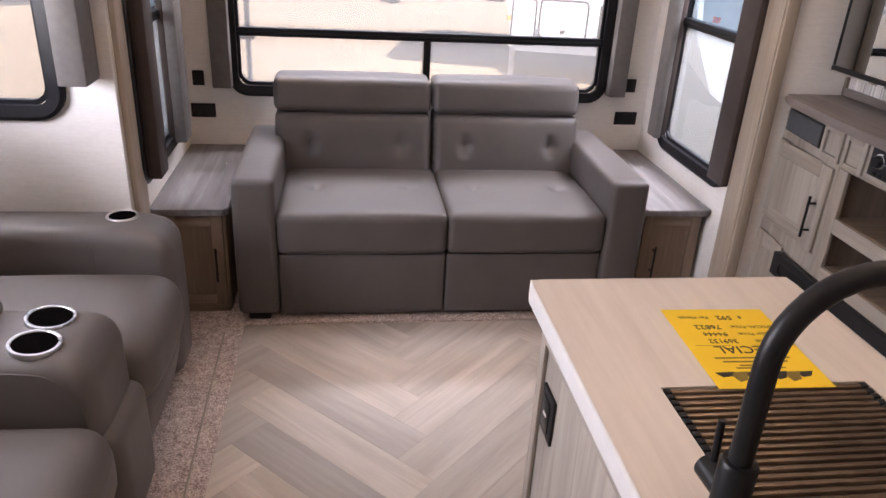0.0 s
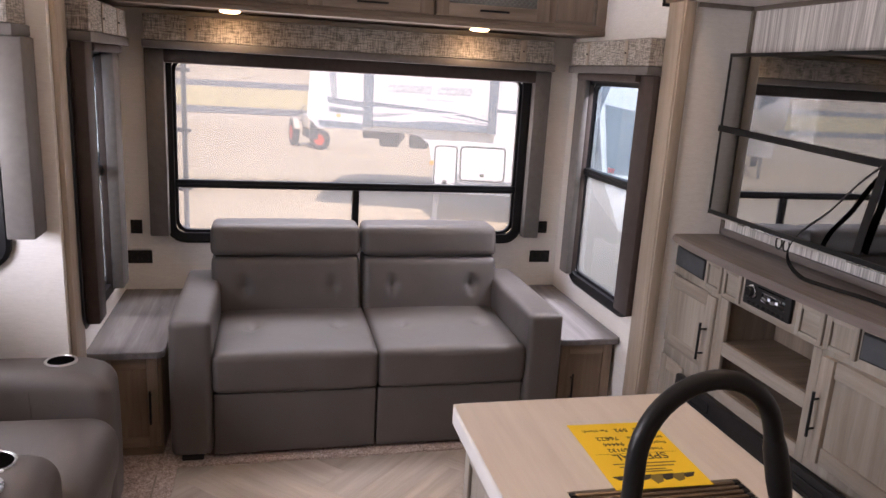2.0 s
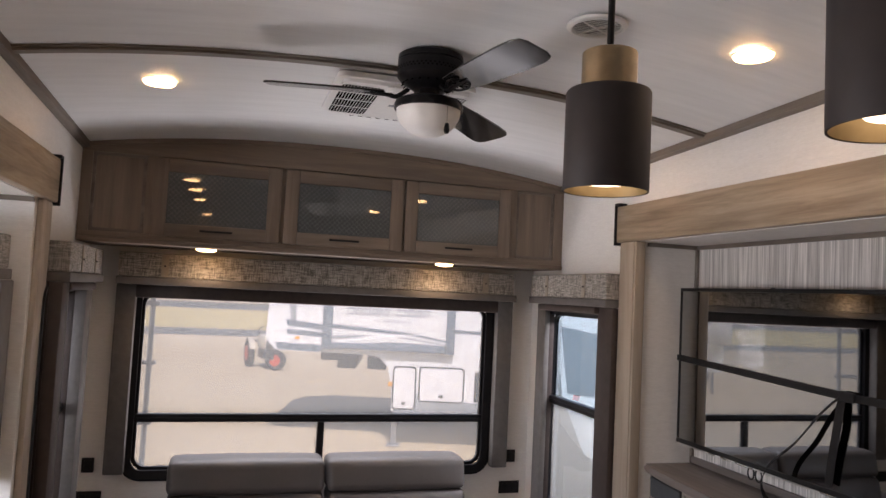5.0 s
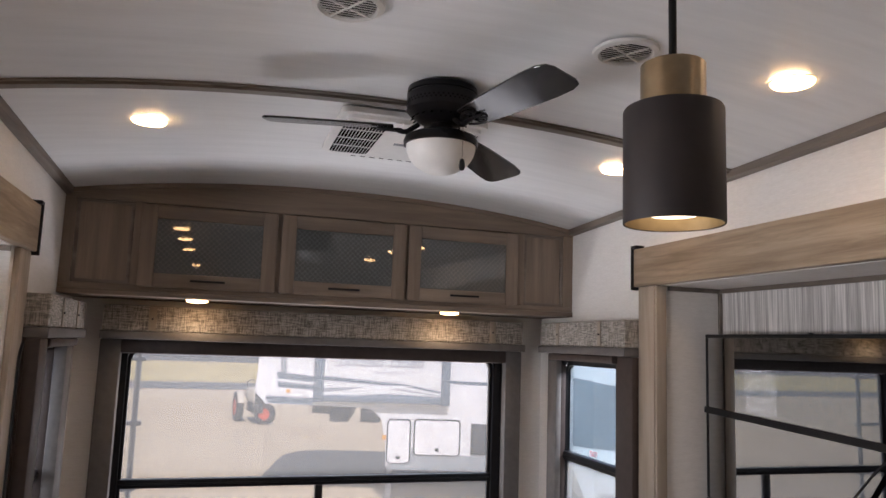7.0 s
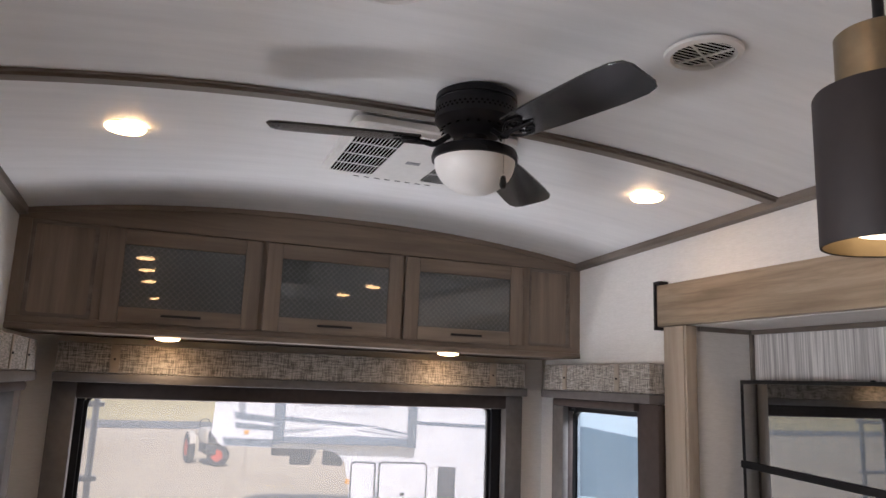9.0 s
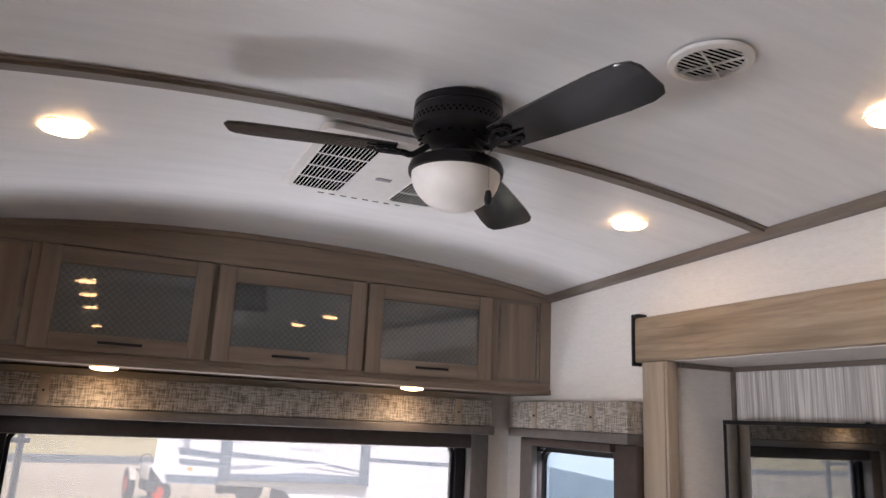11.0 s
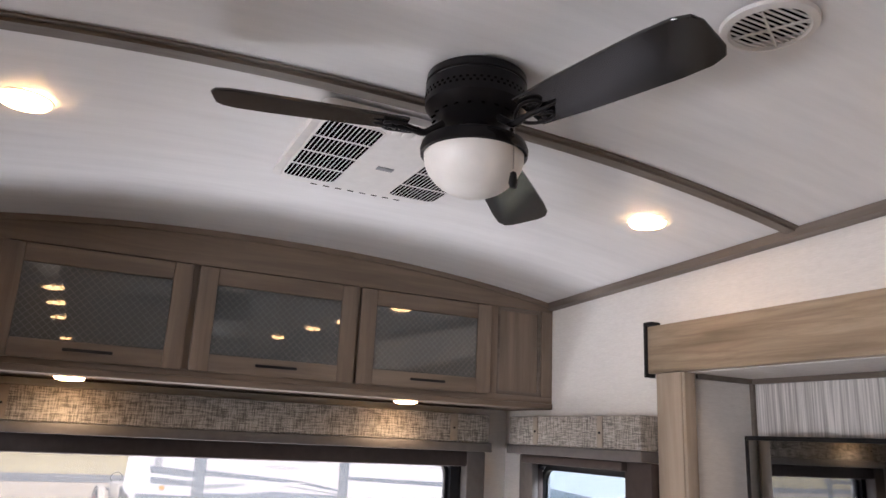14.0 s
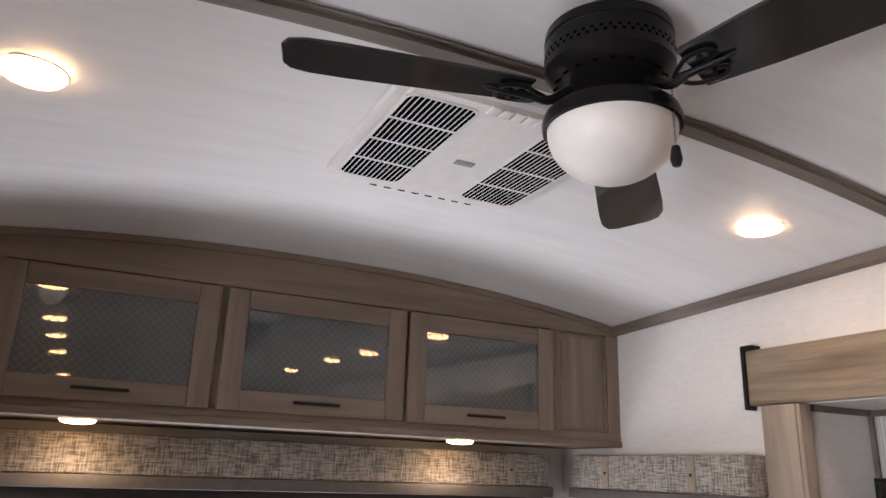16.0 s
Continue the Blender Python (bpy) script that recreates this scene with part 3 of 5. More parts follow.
    win = thing(name, at, label, "window", kind="structure")
    part("window_frame", ring(u0, v0, u1, v1, 0.10, w, 0.028, put), M_FRAME, win)
    part("window_sash", ring(u0 + w - 0.004, v0 + w - 0.004, u1 - w + 0.004, v1 - w + 0.004, 0.07, 0.018, -0.03, put), M_FRAME, win)

    def bar(a, b, c, d, depth=0.012):
        lo, hi = put(a, b, depth), put(c, d, -0.028)
        return box(*lo, *hi, 0.003)
    iu0, iv0, iu1, iv1 = u0 + w, v0 + w, u1 - w, v1 - w
    cuts = [(iu0, iv0, iu1, iv1, glass)]
    if rail:
        part("rail", bar(iu0, rail - 0.02, iu1, rail + 0.02), M_FRAME, win)
        part("rail_lip", bar(iu0, rail - 0.004, iu1, rail + 0.003, 0.017), M_FRAME, win)
        cuts = [(iu0, rail, iu1, iv1, glass), (iu0, iv0, iu1, rail, low_glass or glass)]
        if mullion:
            part("mullion", bar(mullion - 0.018, iv0, mullion + 0.018, rail - 0.02), M_FRAME, win)
            cuts[1:] = [(iu0, iv0, mullion, rail, low_glass or glass), (mullion, iv0, iu1, rail, low_glass or glass)]
    for a, b, c, d, g in cuts:
        lo, hi = put(a - 0.006, b - 0.006, -0.012), put(c + 0.006, d + 0.006, -0.0155)
        pane = part("pane", box(*lo, *hi), g, win, smooth=0)
        pane.visible_shadow = False
    return win


window("window_1", put_y(YR), W1, "large black-framed rear window with tinted glass and a lower rail", rail=1.058, mullion=0.812,
       at=(XC, YR, W1[1]))
window("window_2", put_x(XR), WY, "tall black-framed side window with a frosted lower pane", rail=1.215, glass=M_GLASS_SIDE,
       low_glass=M_GLASS_FROST, at=(XR, 3.5, WY[1]))
window("window_3", lambda u, v, d: Vector((XL + d, u, v)), WY, "tall black-framed side window with tinted glass", rail=1.18,
       glass=M_GLASS_SIDE, low_glass=M_GLASS_FROST, at=(XL, 3.5, WY[1]))
window("window_4", put_y(SL_END), W3, "black-framed slide-out window with rounded corners", at=(-0.75, SL_END, W3[1]))

# Made-up window that fills the added opening behind the seats.
window("added_window_5", lambda u, v, d: Vector((LS_BACK + d, u, v)), W5, "unseen black-framed window added behind the seats to let in light", glass=M_GLASS_CLEAR, at=(LS_BACK, 1.7, W5[1]))


def window_treatment(u0, u1, v_low, put, depth, at, dark_side=None, tabs=(), top=1.876, label="", pad=0.092, pads=None, roll=(1.688, 0.1)):
    """A fabric-covered valance box with a header rail and two padded side panels."""
    pad_depth = pad
    val = thing("window_valance", (at[0], at[1], 1.757), label, "valance")

    def blk(a, b, c, d, d0, d1, bev=0.004):
        return box(*put(a, b, d0), *put(c, d, d1), bev)
    part("valance_box", blk(u0, 1.76, u1, top, 0.002, depth, 0.005), M_FABRIC, val, "grey and cream woven fabric")
    part("header_rail", blk(u0 - 0.006, 1.722, u1 + 0.012, 1.759, 0.002, depth + 0.006), M_SHADE, val, "dark grey padded header")
    part("roller", blk(u0 + roll[1], roll[0], u1 - roll[1], 1.7215, 0.04, 0.088, 0.01), M_SHADE_BROWN, val, "rolled dark shade")
    for t in tabs:
        tab = part("tab", blk(t - 0.017, 1.763, t + 0.017, top - 0.003, depth + 0.0005, depth + 0.004, 0.001), M_TAB, val, "taupe fabric tab")
        c = put(t, 1.815, depth + 0.005)
        part("screw", box(*(c - Vector((0.004, 0.004, 0.004))), *(c + Vector((0.004, 0.004, 0.004))), 0.002), M_BLACK, tab)
    for k, (a, b) in enumerate(pads or ((u0 - 0.012, u0 + 0.078), (u1 - 0.062, u1 + 0.028))):
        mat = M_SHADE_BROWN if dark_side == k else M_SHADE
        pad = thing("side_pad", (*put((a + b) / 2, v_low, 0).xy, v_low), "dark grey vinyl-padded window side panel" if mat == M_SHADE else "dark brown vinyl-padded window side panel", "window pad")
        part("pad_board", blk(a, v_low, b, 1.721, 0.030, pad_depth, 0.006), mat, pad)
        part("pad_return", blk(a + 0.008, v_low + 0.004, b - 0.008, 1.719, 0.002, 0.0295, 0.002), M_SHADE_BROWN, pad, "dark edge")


window_treatment(-0.216, 1.817, 0.80, put_y(YR), 0.17, (XC, YR), roll=(1.657, 0.05), tabs=(-0.006, 1.645), label="long woven-fabric valance box over the rear window")
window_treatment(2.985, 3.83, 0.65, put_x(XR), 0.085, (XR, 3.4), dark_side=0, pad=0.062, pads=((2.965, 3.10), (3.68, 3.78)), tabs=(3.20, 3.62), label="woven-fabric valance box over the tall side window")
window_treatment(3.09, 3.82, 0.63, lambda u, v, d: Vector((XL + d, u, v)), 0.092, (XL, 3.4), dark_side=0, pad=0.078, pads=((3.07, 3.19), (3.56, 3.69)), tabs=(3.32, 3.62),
                 label="woven-fabric valance box over the tall side window")
window_treatment(-1.12, -0.438, 1.055, put_y(SL_END), 0.185, pad=0.165, at=(-0.75, SL_END), tabs=(-0.95,), label="woven-fabric valance box over the slide-out window")


# ---- overhead cabinet ----
cab = thing("overhead_cabinet", (XC, 3.82, 1.906), "brown oak overhead cabinet with arched top and smoked glass doors", "cabinet")
FY = 3.645


def arched_panel(x0, x1, y0, y1, z0, drop, bm=None):
    n = 24
    pts = [(x0, z0), (x1, z0)] + [(x1 + (x0 - x1) * i / n, zc(x1 + (x0 - x1) * i / n, FY) - drop) for i in range(n + 1)]
    return extrude_poly(pts, y1 - y0, lambda u, v, d: Vector((u, y0 + d, v)), bm)


part("body", arched_panel(XL + 0.001, XR - 0.001, FY, YR - 0.001, 1.93, 0.003), M_OAK_X, cab)
part("bottom", box(XL + 0.001, FY - 0.022, 1.906, XR - 0.001, YR - 0.001, 1.9295, 0.004), M_OAK_X, cab)
part("arch_rail", arched_panel(XL + 0.001, XR - 0.001, FY - 0.014, FY - 0.0005, 2.315, 0.004), M_OAK_X, cab)
part("crown_strip", arch_strip(XL + 0.001, XR - 0.001, FY - 0.026, FY - 0.0145, 0.002, 0.022), M_OAK_X, cab)
part("lower_rail", box(XL + 0.001, FY - 0.014, 1.93, XR - 0.001, FY - 0.0005, 1.955, 0.001), M_OAK_X, cab)
for a, b in ((XL + 0.001, -0.328), (-0.098, -0.052), (0.500, 0.539), (1.101, 1.132), (1.685, 1.73), (1.945, XR - 0.001)):
    part("stile", box(a, FY - 0.014, 1.9555, b, FY - 0.0005, 2.3145, 0.001), M_OAK_Z, cab)
for a, b in ((-0.3275, -0.0985), (1.7305, 1.9445)):
    part("side_panel", box(a, FY - 0.0015, 1.9555, b, FY - 0.0005, 2.3145), M_OAK_Z, cab, "recessed flat oak panel")
    # Added darker ring standing in for the recess's inner shadow.
    part("panel_moulding", ring(a, 1.9555, b, 2.3145, 0.004, 0.014, 0.007, put_y(FY - 0.0016)), M_TRIM_X, cab)


def lattice(x0, z0, x1, z1, y, pitch=0.024, w=0.0006):
    """Thin crossing diagonal lines within a rectangle."""
    bm = bmesh.new()
    for s in (1, -1):
        k = -60
        while k < 120:
            c = k * pitch
            k += 1
            pts = []
            for z in (z0, z1):
                x = x0 + c + s * (z - z0) * 1.0
                pts.append((x, z))
            (xa, za), (xb, zb) = pts
            if max(xa, xb) < x0 or min(xa, xb) > x1:
                continue
            d = (xb - xa)
            t0, t1 = 0.0, 1.0
            for lim, sgn in ((x0, 1), (x1, -1)):
                ta = (lim - xa) / d
                if (d > 0) == (sgn > 0):
                    t0 = max(t0, ta)
                else:
                    t1 = min(t1, ta)
            if t1 - t0 < 0.02:
                continue
            pa = (xa + d * t0, za + (zb - za) * t0)
            pb = (xa + d * t1, za + (zb - za) * t1)
            vs = [bm.verts.new((px + e * w * s, y - (0.0003 if s > 0 else 0.0005), pz - e * w)) for px, pz, e in ((*pa, -1), (*pb, -1), (*pb, 1), (*pa, 1))]
            bm.faces.new(vs)
    return bm


for a, b in ((-0.066, 0.509), (0.530, 1.110), (1.123, 1.688)):
    door = thing("cabinet_door", (0, 0, 0))
    door.parent = cab
    door.matrix_basis = Matrix()
    PLACE[door] = PLACE[cab]
    z0, z1, s, y0, y1 = 1.949, 2.308, 0.063, FY - 0.034, FY - 0.0145
    for u in (a, b - s):
        part("door_stile", box(u, y0, z0, u + s, y1, z1, 0.003), M_OAK_Z, door)
    for v in (z0, z1 - s * 0.95):
        part("door_rail", box(a + s, y0 + 0.0005, v, b - s, y1, v + s * 0.95, 0.003), M_OAK_X, door)
    part("glass", box(a + s - 0.004, y0 + 0.009, z0 + s - 0.008, b - s + 0.004, y0 + 0.013, z1 - s + 0.008), M_CAB_GLASS, door, "smoked glass pane")
    part("lattice", lattice(a + s, z0 + s * 0.95, b - s, z1 - s * 0.95, y0 + 0.009), M_LATTICE, door, "fine diamond lattice", smooth=0)
    c = (a + b) / 2
    bm = box(c - 0.073, y0 - 0.022, 1.976, c + 0.073, y0 - 0.014, 1.986, 0.002)
    for e in (-0.055, 0.055):
        box(c + e - 0.004, y0 - 0.015, 1.978, c + e + 0.004, y0, 1.984, bm=bm)
    part("handle", bm, M_BLACK, door, "slim black bar handle")


# ---- lamps ----
def puck(x, y, z, watts, r=0.052, label="", group=""):
    """A round recessed lamp with a white rim and a glowing disc, over a lamp of its size."""
    ob = thing("ceiling_lamp", (x, y, z), label, "lamp", group)
    part("rim", lathe([(r * 1.13, 0.0), (r * 1.12, -0.002), (r * 1.06, -0.003), (r * 1.0, -0.002), (r * 1.0, 0.0)], (x, y, z)), M_WHITE_PLASTIC, ob)
    part("disc", lathe([(0.0, -0.015), (r * 0.6, -0.0135), (r * 0.95, -0.010), (r * 1.05, -0.0032)], (x, y, z)), M_LAMP, ob, "glowing warm disc")
    li = bpy.data.lights.new("lamp_light", "SPOT")
    li.energy, li.color, li.spot_size, li.spot_blend, li.shadow_soft_size = watts, LAMP_COLOUR if r > 0.05 else PUCK_COLOUR, radians(165), 1.0, r * 0.9
    lo = new("lamp_light", li)
    lo.parent = ob
    lo.matrix_basis = Matrix.Translation((0, 0, -0.03))
    return ob


for x, y in ((0.018, 2.735), (1.682, 2.665), (0.0, 1.80), (1.668, 1.752), (-0.01, 1.05), (1.63, 1.16), (-0.02, 0.06), (1.61, 0.2), (-0.02, -2.3)):
    puck(x, y, zc(x, y) - 0.001, CEILING_LAMP_W, label="round warm recessed ceiling lamp with white rim, lit", group="ceiling lamps")
for x in (0.182, 1.366):
    puck(x, 3.705, 1.9055, PUCK_W, 0.045, label="small round warm lamp under the overhead cabinet, lit", group="cabinet lamps")


def pendant(x, y, zb):
    ob = thing("pendant_lamp", (x, y, zb), "black cylinder pendant lamp with brass cap, lit", "pendant lamp", "island pendants")
    z1 = zb + 0.172
    part("shade", lathe([(0.0695, 0.0), (0.0718, 0.0), (0.0722, 0.004), (0.0722, 0.168), (0.07, 0.172), (0.04, 0.172)], (x, y, zb), 48), M_PENDANT, ob, "matte black shade")
    part("shade_lining", lathe([(0.0692, 0.001), (0.0692, 0.165), (0.04, 0.165)], (x, y, zb), 48), M_LINING, ob, "brass lining")
    part("cap", lathe([(0.0, 0.068), (0.045, 0.068), (0.047, 0.066), (0.047, 0.0), (0.04, 0.0)], (x, y, z1 + 0.0005), 40), M_BRASS, ob, "brushed brass cap")
    part("rod", lathe([(0.006, 0.0), (0.006, zc(x, y) - z1 - 0.068 - 0.018)], (x, y, z1 + 0.068), 14), M_BLACK, ob)
    part("canopy", lathe([(0.0, -0.02), (0.055, -0.02), (0.06, -0.012), (0.06, 0.0)], (x, y, zc(x, y) - 0.001), 32), M_BLACK, ob)
    part("bulb", lathe([(0.0, 0.012), (0.036, 0.014), (0.046, 0.026), (0.046, 0.06)], (x, y, zb), 32), M_BULB, ob, "glowing lamp disc")
    li = bpy.data.lights.new("pendant_light", "SPOT")
    li.energy, li.color, li.spot_size, li.spot_blend, li.shadow_soft_size = PENDANT_W, LAMP_COLOUR, radians(120), 0.5, 0.05
    lo = new("pendant_light", li)
    lo.parent = ob
    lo.matrix_basis = Matrix.Translation((0, 0, 0.008))
    return ob


pendant(0.898, 1.162, 1.932)
pendant(0.945, 0.632, 1.936)


# ---- ceiling fan ----
def curve(pts, n=8):
    """A smooth line through the places."""
    ps = [Vector(p) for p in pts]
    ps = [ps[0] * 2 - ps[1]] + ps + [ps[-1] * 2 - ps[-2]]
    out = []
    for i in range(1, len(ps) - 2):
        for k in range(n):
            t = k / n
            a, b, c, d = ps[i - 1:i + 3]
            out.append(0.5 * (2 * b + (c - a) * t + (2 * a - 5 * b + 4 * c - d) * t * t + (3 * b - a - 3 * c + d) * t ** 3))
    return out + [ps[-2]]


FX, FYC = 0.859, 2.238
zt = zc(FX, FYC)
fan = thing("ceiling_fan", (FX, FYC, zt), "black three-blade ceiling fan with opal glass light, at rest", "ceiling fan")
at = (FX, FYC, zt)
K = Matrix.Diagonal((0.735, 0.735, 0.742, 1))
part("motor_housing", lathe([(0.118, 0.002), (0.139, -0.010), (0.141, -0.03), (0.137, -0.034), (0.141, -0.038), (0.141, -0.10), (0.126, -0.118), (0.10, -0.135), (0.075, -0.15), (0.0, -0.152)], at, 48, m=K), M_FAN, fan)
# Black chips stand in for the shade inside the vent holes.
bm = bmesh.new()
for k in range(48):
    a = 2 * math.pi * k / 48
    for dz in (-0.068, -0.078):
        c = Matrix.Translation(at) @ K @ Matrix.Rotation(a + (0.06 if dz < -0.07 else 0), 4, "Z")
        box(0.1402, -0.0035, dz - 0.003, 0.1415, 0.0035, dz + 0.003, bm=bm, m=c)
part("vent_holes", bm, M_GAP_SHADE, fan, "rows of small vent holes", smooth=0)
for k in range(20):
    a = 2 * math.pi * k / 20
    c = Matrix.Translation(at) @ K @ Matrix.Rotation(a, 4, "Z") @ pose(0.112, 0, -0.127, 0, 38, 0)
    part("cooling_slot", box(-0.013, -0.004, -0.002, 0.013, 0.004, 0.002, 0.001, m=c), M_GAP_SHADE, fan)
part("neck", lathe([(0.045, -0.15), (0.045, -0.178), (0.055, -0.18), (0.055, -0.19)], at, 32, m=K), M_FAN, fan)
part("light_fitter", lathe([(0.05, -0.188), (0.115, -0.192), (0.142, -0.205), (0.148, -0.222), (0.146, -0.238), (0.139, -0.24)], at, 48, m=K), M_FAN, fan)
part("globe", lathe([(0.137, -0.236)] + [(0.137 * math.cos(radians(a)), -0.238 - 0.113 * math.sin(radians(a))) for a in range(6, 91, 7)] + [(0.0, -0.351)], at, 48, m=K), M_OPAL, fan, "opal white glass bowl")
FAN_ANGLES = ((165.3, -1.2), (46.0, 3.4), (-72.6, -2.4))
for ang, sag in FAN_ANGLES:
    r = Matrix.Translation(at) @ Matrix.Rotation(radians(ang), 4, "Z") @ pose(0, 0, -0.117, 0, sag, 0)
    tilt = r @ pose(0, 0, -0.012, -11, 0, 0)
    pts = []
    for u, w in ((0.138, 0.047), (0.24, 0.056), (0.34, 0.062), (0.42, 0.066), (0.475, 0.066), (0.502, 0.056), (0.512, 0.035)):
        pts.append((u, w))
    outline = pts + [(u, -w) for u, w in pts[::-1]]
    blade = extrude_poly(outline, 0.006, lambda u, v, d: tilt @ Vector((u, v, d)))
    bmesh.ops.bevel(blade, geom=blade.edges[:], offset=0.0018, segments=1, affect="EDGES")
    bl = part("blade", blade, M_FAN_BLADE, fan)
    bm = tube([r @ Vector(q) for q in curve(((0.066, 0, 0.004), (0.084, 0, -0.010), (0.104, 0, -0.022), (0.128, 0, -0.018)), 4)], 0.0075, 10)
    for sy in (-1, 1):
        hook = ((0.112, sy * 0.004, -0.005), (0.128, sy * 0.020, -0.007), (0.150, sy * 0.032, -0.005), (0.176, sy * 0.030, -0.005), (0.184, sy * 0.018, -0.005), (0.170, sy * 0.012, -0.005))
        tube([tilt @ Vector(q) for q in curve(hook, 4)], 0.0036, 8, bm=bm)
        lathe([(0.0, -0.003), (0.005, -0.002), (0.005, 0.0)], tilt @ Vector((0.162, sy * 0.022, -0.004)), 10, bm=bm)
    tube([tilt @ Vector(q) for q in ((0.115, 0, -0.006), (0.16, 0, -0.005), (0.205, 0, -0.004))], 0.006, 8, bm=bm, radii=[0.007, 0.0055, 0.002])
    part("blade_iron", bm, M_FAN, bl, "ornate black blade bracket")
CH = Vector((FX + 0.034, FYC - 0.098, zt))
bm = bmesh.new()
for k in range(22):
    lathe([(0.0, 0.0022), (0.0019, 0.0008), (0.0019, -0.0008), (0.0, -0.0022)], CH + Vector((0, 0, -0.132 - 0.0044 * k)), 8, bm=bm)
chain = part("pull_chain", bm, M_STEEL, fan, "beaded metal pull chain")
part("chain_pull", lathe([(0.0, 0.0), (0.006, -0.004), (0.008, -0.016), (0.009, -0.024), (0.006, -0.034), (0.0, -0.036)], CH + Vector((0, 0, -0.230)), 16), M_BLACK, chain, "small dark wooden pull")


# ---- ceiling vents and air conditioner ----
def round_vent(x, y):
    z = zc(x, y) - 0.002
    ob = thing("ceiling_vent", (x, y, z), "round white louvred ceiling vent", "vent", "ceiling vents")
    part("rim", lathe([(0.083, 0.0), (0.081, -0.007), (0.069, -0.011), (0.064, -0.006), (0.064, 0.0)], (x, y, z), 40), M_WHITE_PLASTIC, ob)
    # Flat black disc painted for the shade behind the slats.
    part("backing", lathe([(0.0, -0.001), (0.066, -0.001)], (x, y, z), 32), M_GAP_SHADE, ob)
    for k in range(-5, 6):
        h = math.sqrt(max(0.064 ** 2 - (k * 0.0112) ** 2, 1e-5))
        part("slat", box(-h, -0.0048, -0.001, h, 0.0048, 0.001, m=pose(x, y + k * 0.0112, z - 0.0055, 30)), M_WHITE_PLASTIC, ob)
    for r in (30, 120):
        part("spoke", box(-0.064, -0.002, -0.002, 0.064, 0.002, 0.002, m=pose(x, y, z - 0.0095, 0, 0, r)), M_WHITE_PLASTIC, ob)
    return ob


round_vent(1.210, 1.812)
round_vent(0.507, 1.818)

AX0, AX1, AY0, AY1 = 0.603, 1.09, 2.45, 2.966
ac_z = zc(0.851, 2.72) - 0.001
ac = thing("air_conditioner", (0.851, 2.72, ac_z), "white ceiling air-conditioner grille with two slotted vents", "air conditioner")
pts = rounded_rect(AX0, AY0, AX1, AY1, 0.03)
bm = extrude_poly(pts, 0.018, put_z(ac_z, -1))
inn = rounded_rect(AX0 + 0.02, AY0 + 0.02, AX1 - 0.02, AY1 - 0.02, 0.025)
extrude_poly(inn, 0.012, put_z(ac_z - 0.0185, -1), bm)
part("cover", bm, M_WHITE_PLASTIC, ac)
az = ac_z - 0.031
for x0, x1 in ((AX0 + 0.018, AX0 + 0.162), (AX1 - 0.162, AX1 - 0.018)):
    y0, y1 = AY0 + 0.045, AY1 - 0.062
    # Black sheet, no recess: the shade behind the slats is its colour.
    part("grille_well", extrude_poly(rounded_rect(x0, y0, x1, y1, 0.022), 0.0048, put_z(az - 0.0008)), M_GAP_SHADE, ac)
    part("grille_frame", ring(x0 - 0.004, y0 - 0.004, x1 + 0.004, y1 + 0.004, 0.026, 0.006, 0.0022, put_z(az - 0.0005, -1)), M_WHITE_PLASTIC, ac)
    n = 13
    for k in range(1, n):
        xx = x0 + (x1 - x0) * k / n
        part("grille_slat", box(xx - 0.0010, y0 + 0.002, az - 0.0019, xx + 0.0010, y1 - 0.002, az - 0.0009), M_WHITE_PLASTIC, ac)
    for f in (0.25, 0.5, 0.75):
        yy = y0 + (y1 - y0) * f
        part("grille_rib", box(x0 + 0.002, yy - 0.0028, az - 0.0026, x1 - 0.002, yy + 0.0028, az - 0.001), M_WHITE_PLASTIC, ac)
for k in range(8):
    xx = AX0 + 0.11 + k * 0.036
    # Black bars stand in for shaded slots along the cover's edge.
    part("edge_slot", box(xx, AY1 - 0.026, az - 0.0006, xx + 0.018, AY1 - 0.021, az + 0.003), M_GAP_SHADE, ac)
for k in range(6):
    xx = AX0 + 0.170 + k * 0.026
    part("louvre_tab", box(xx, AY0 + 0.012, az - 0.006, xx + 0.021, AY0 + 0.045, az, 0.003), M_WHITE_PLASTIC, ac)
part("badge", box(0.828, 2.712, az - 0.002, 0.873, 2.734, az + 0.001, 0.001), M_ALU, ac, "small grey badge")


# ---- sofa ----
sofa = thing("sofa", (0.82, 3.45, 0.0), "grey leatherette two-seat sofa with tufted back and seat cushions", "sofa")
AL0, AL1, AR0, AR1 = -0.042, 0.125, 1.505, 1.650
SYF, SYB = 3.03, 3.86
for a, b in ((AL0, AL1), (AR0, AR1 + 0.02)):
    part("arm", soft_box(a, SYF, 0.045, b, SYB, 0.642, 0.026, (0.006, 0.004, 0.006)), M_LEATHER, sofa, smooth=60)
    part("arm_piping", tube([(a + 0.012, SYF + 0.012, 0.06), (a + 0.010, SYF + 0.008, 0.35), (a + 0.012, SYF + 0.012, 0.625)], 0.003, 8), M_LEATHER, sofa)
    for y in (SYF + 0.06, SYB - 0.07):
        part("foot", box((a + b) / 2 - 0.045, y - 0.035, 0.011, (a + b) / 2 + 0.045, y + 0.035, 0.048, 0.004), M_BLACK_PLASTIC, sofa, "black block foot")
MX, MXB = 0.825, 0.813
for a, b in ((AL1 + 0.002, MX - 0.002), (MX + 0.002, AR0 - 0.002)):
    w = b - a
    tufts = [(a + 0.22 * w, 3.34, 0.50, 0.018, 0.030), (a + 0.79 * w, 3.34, 0.50, 0.018, 0.030)]
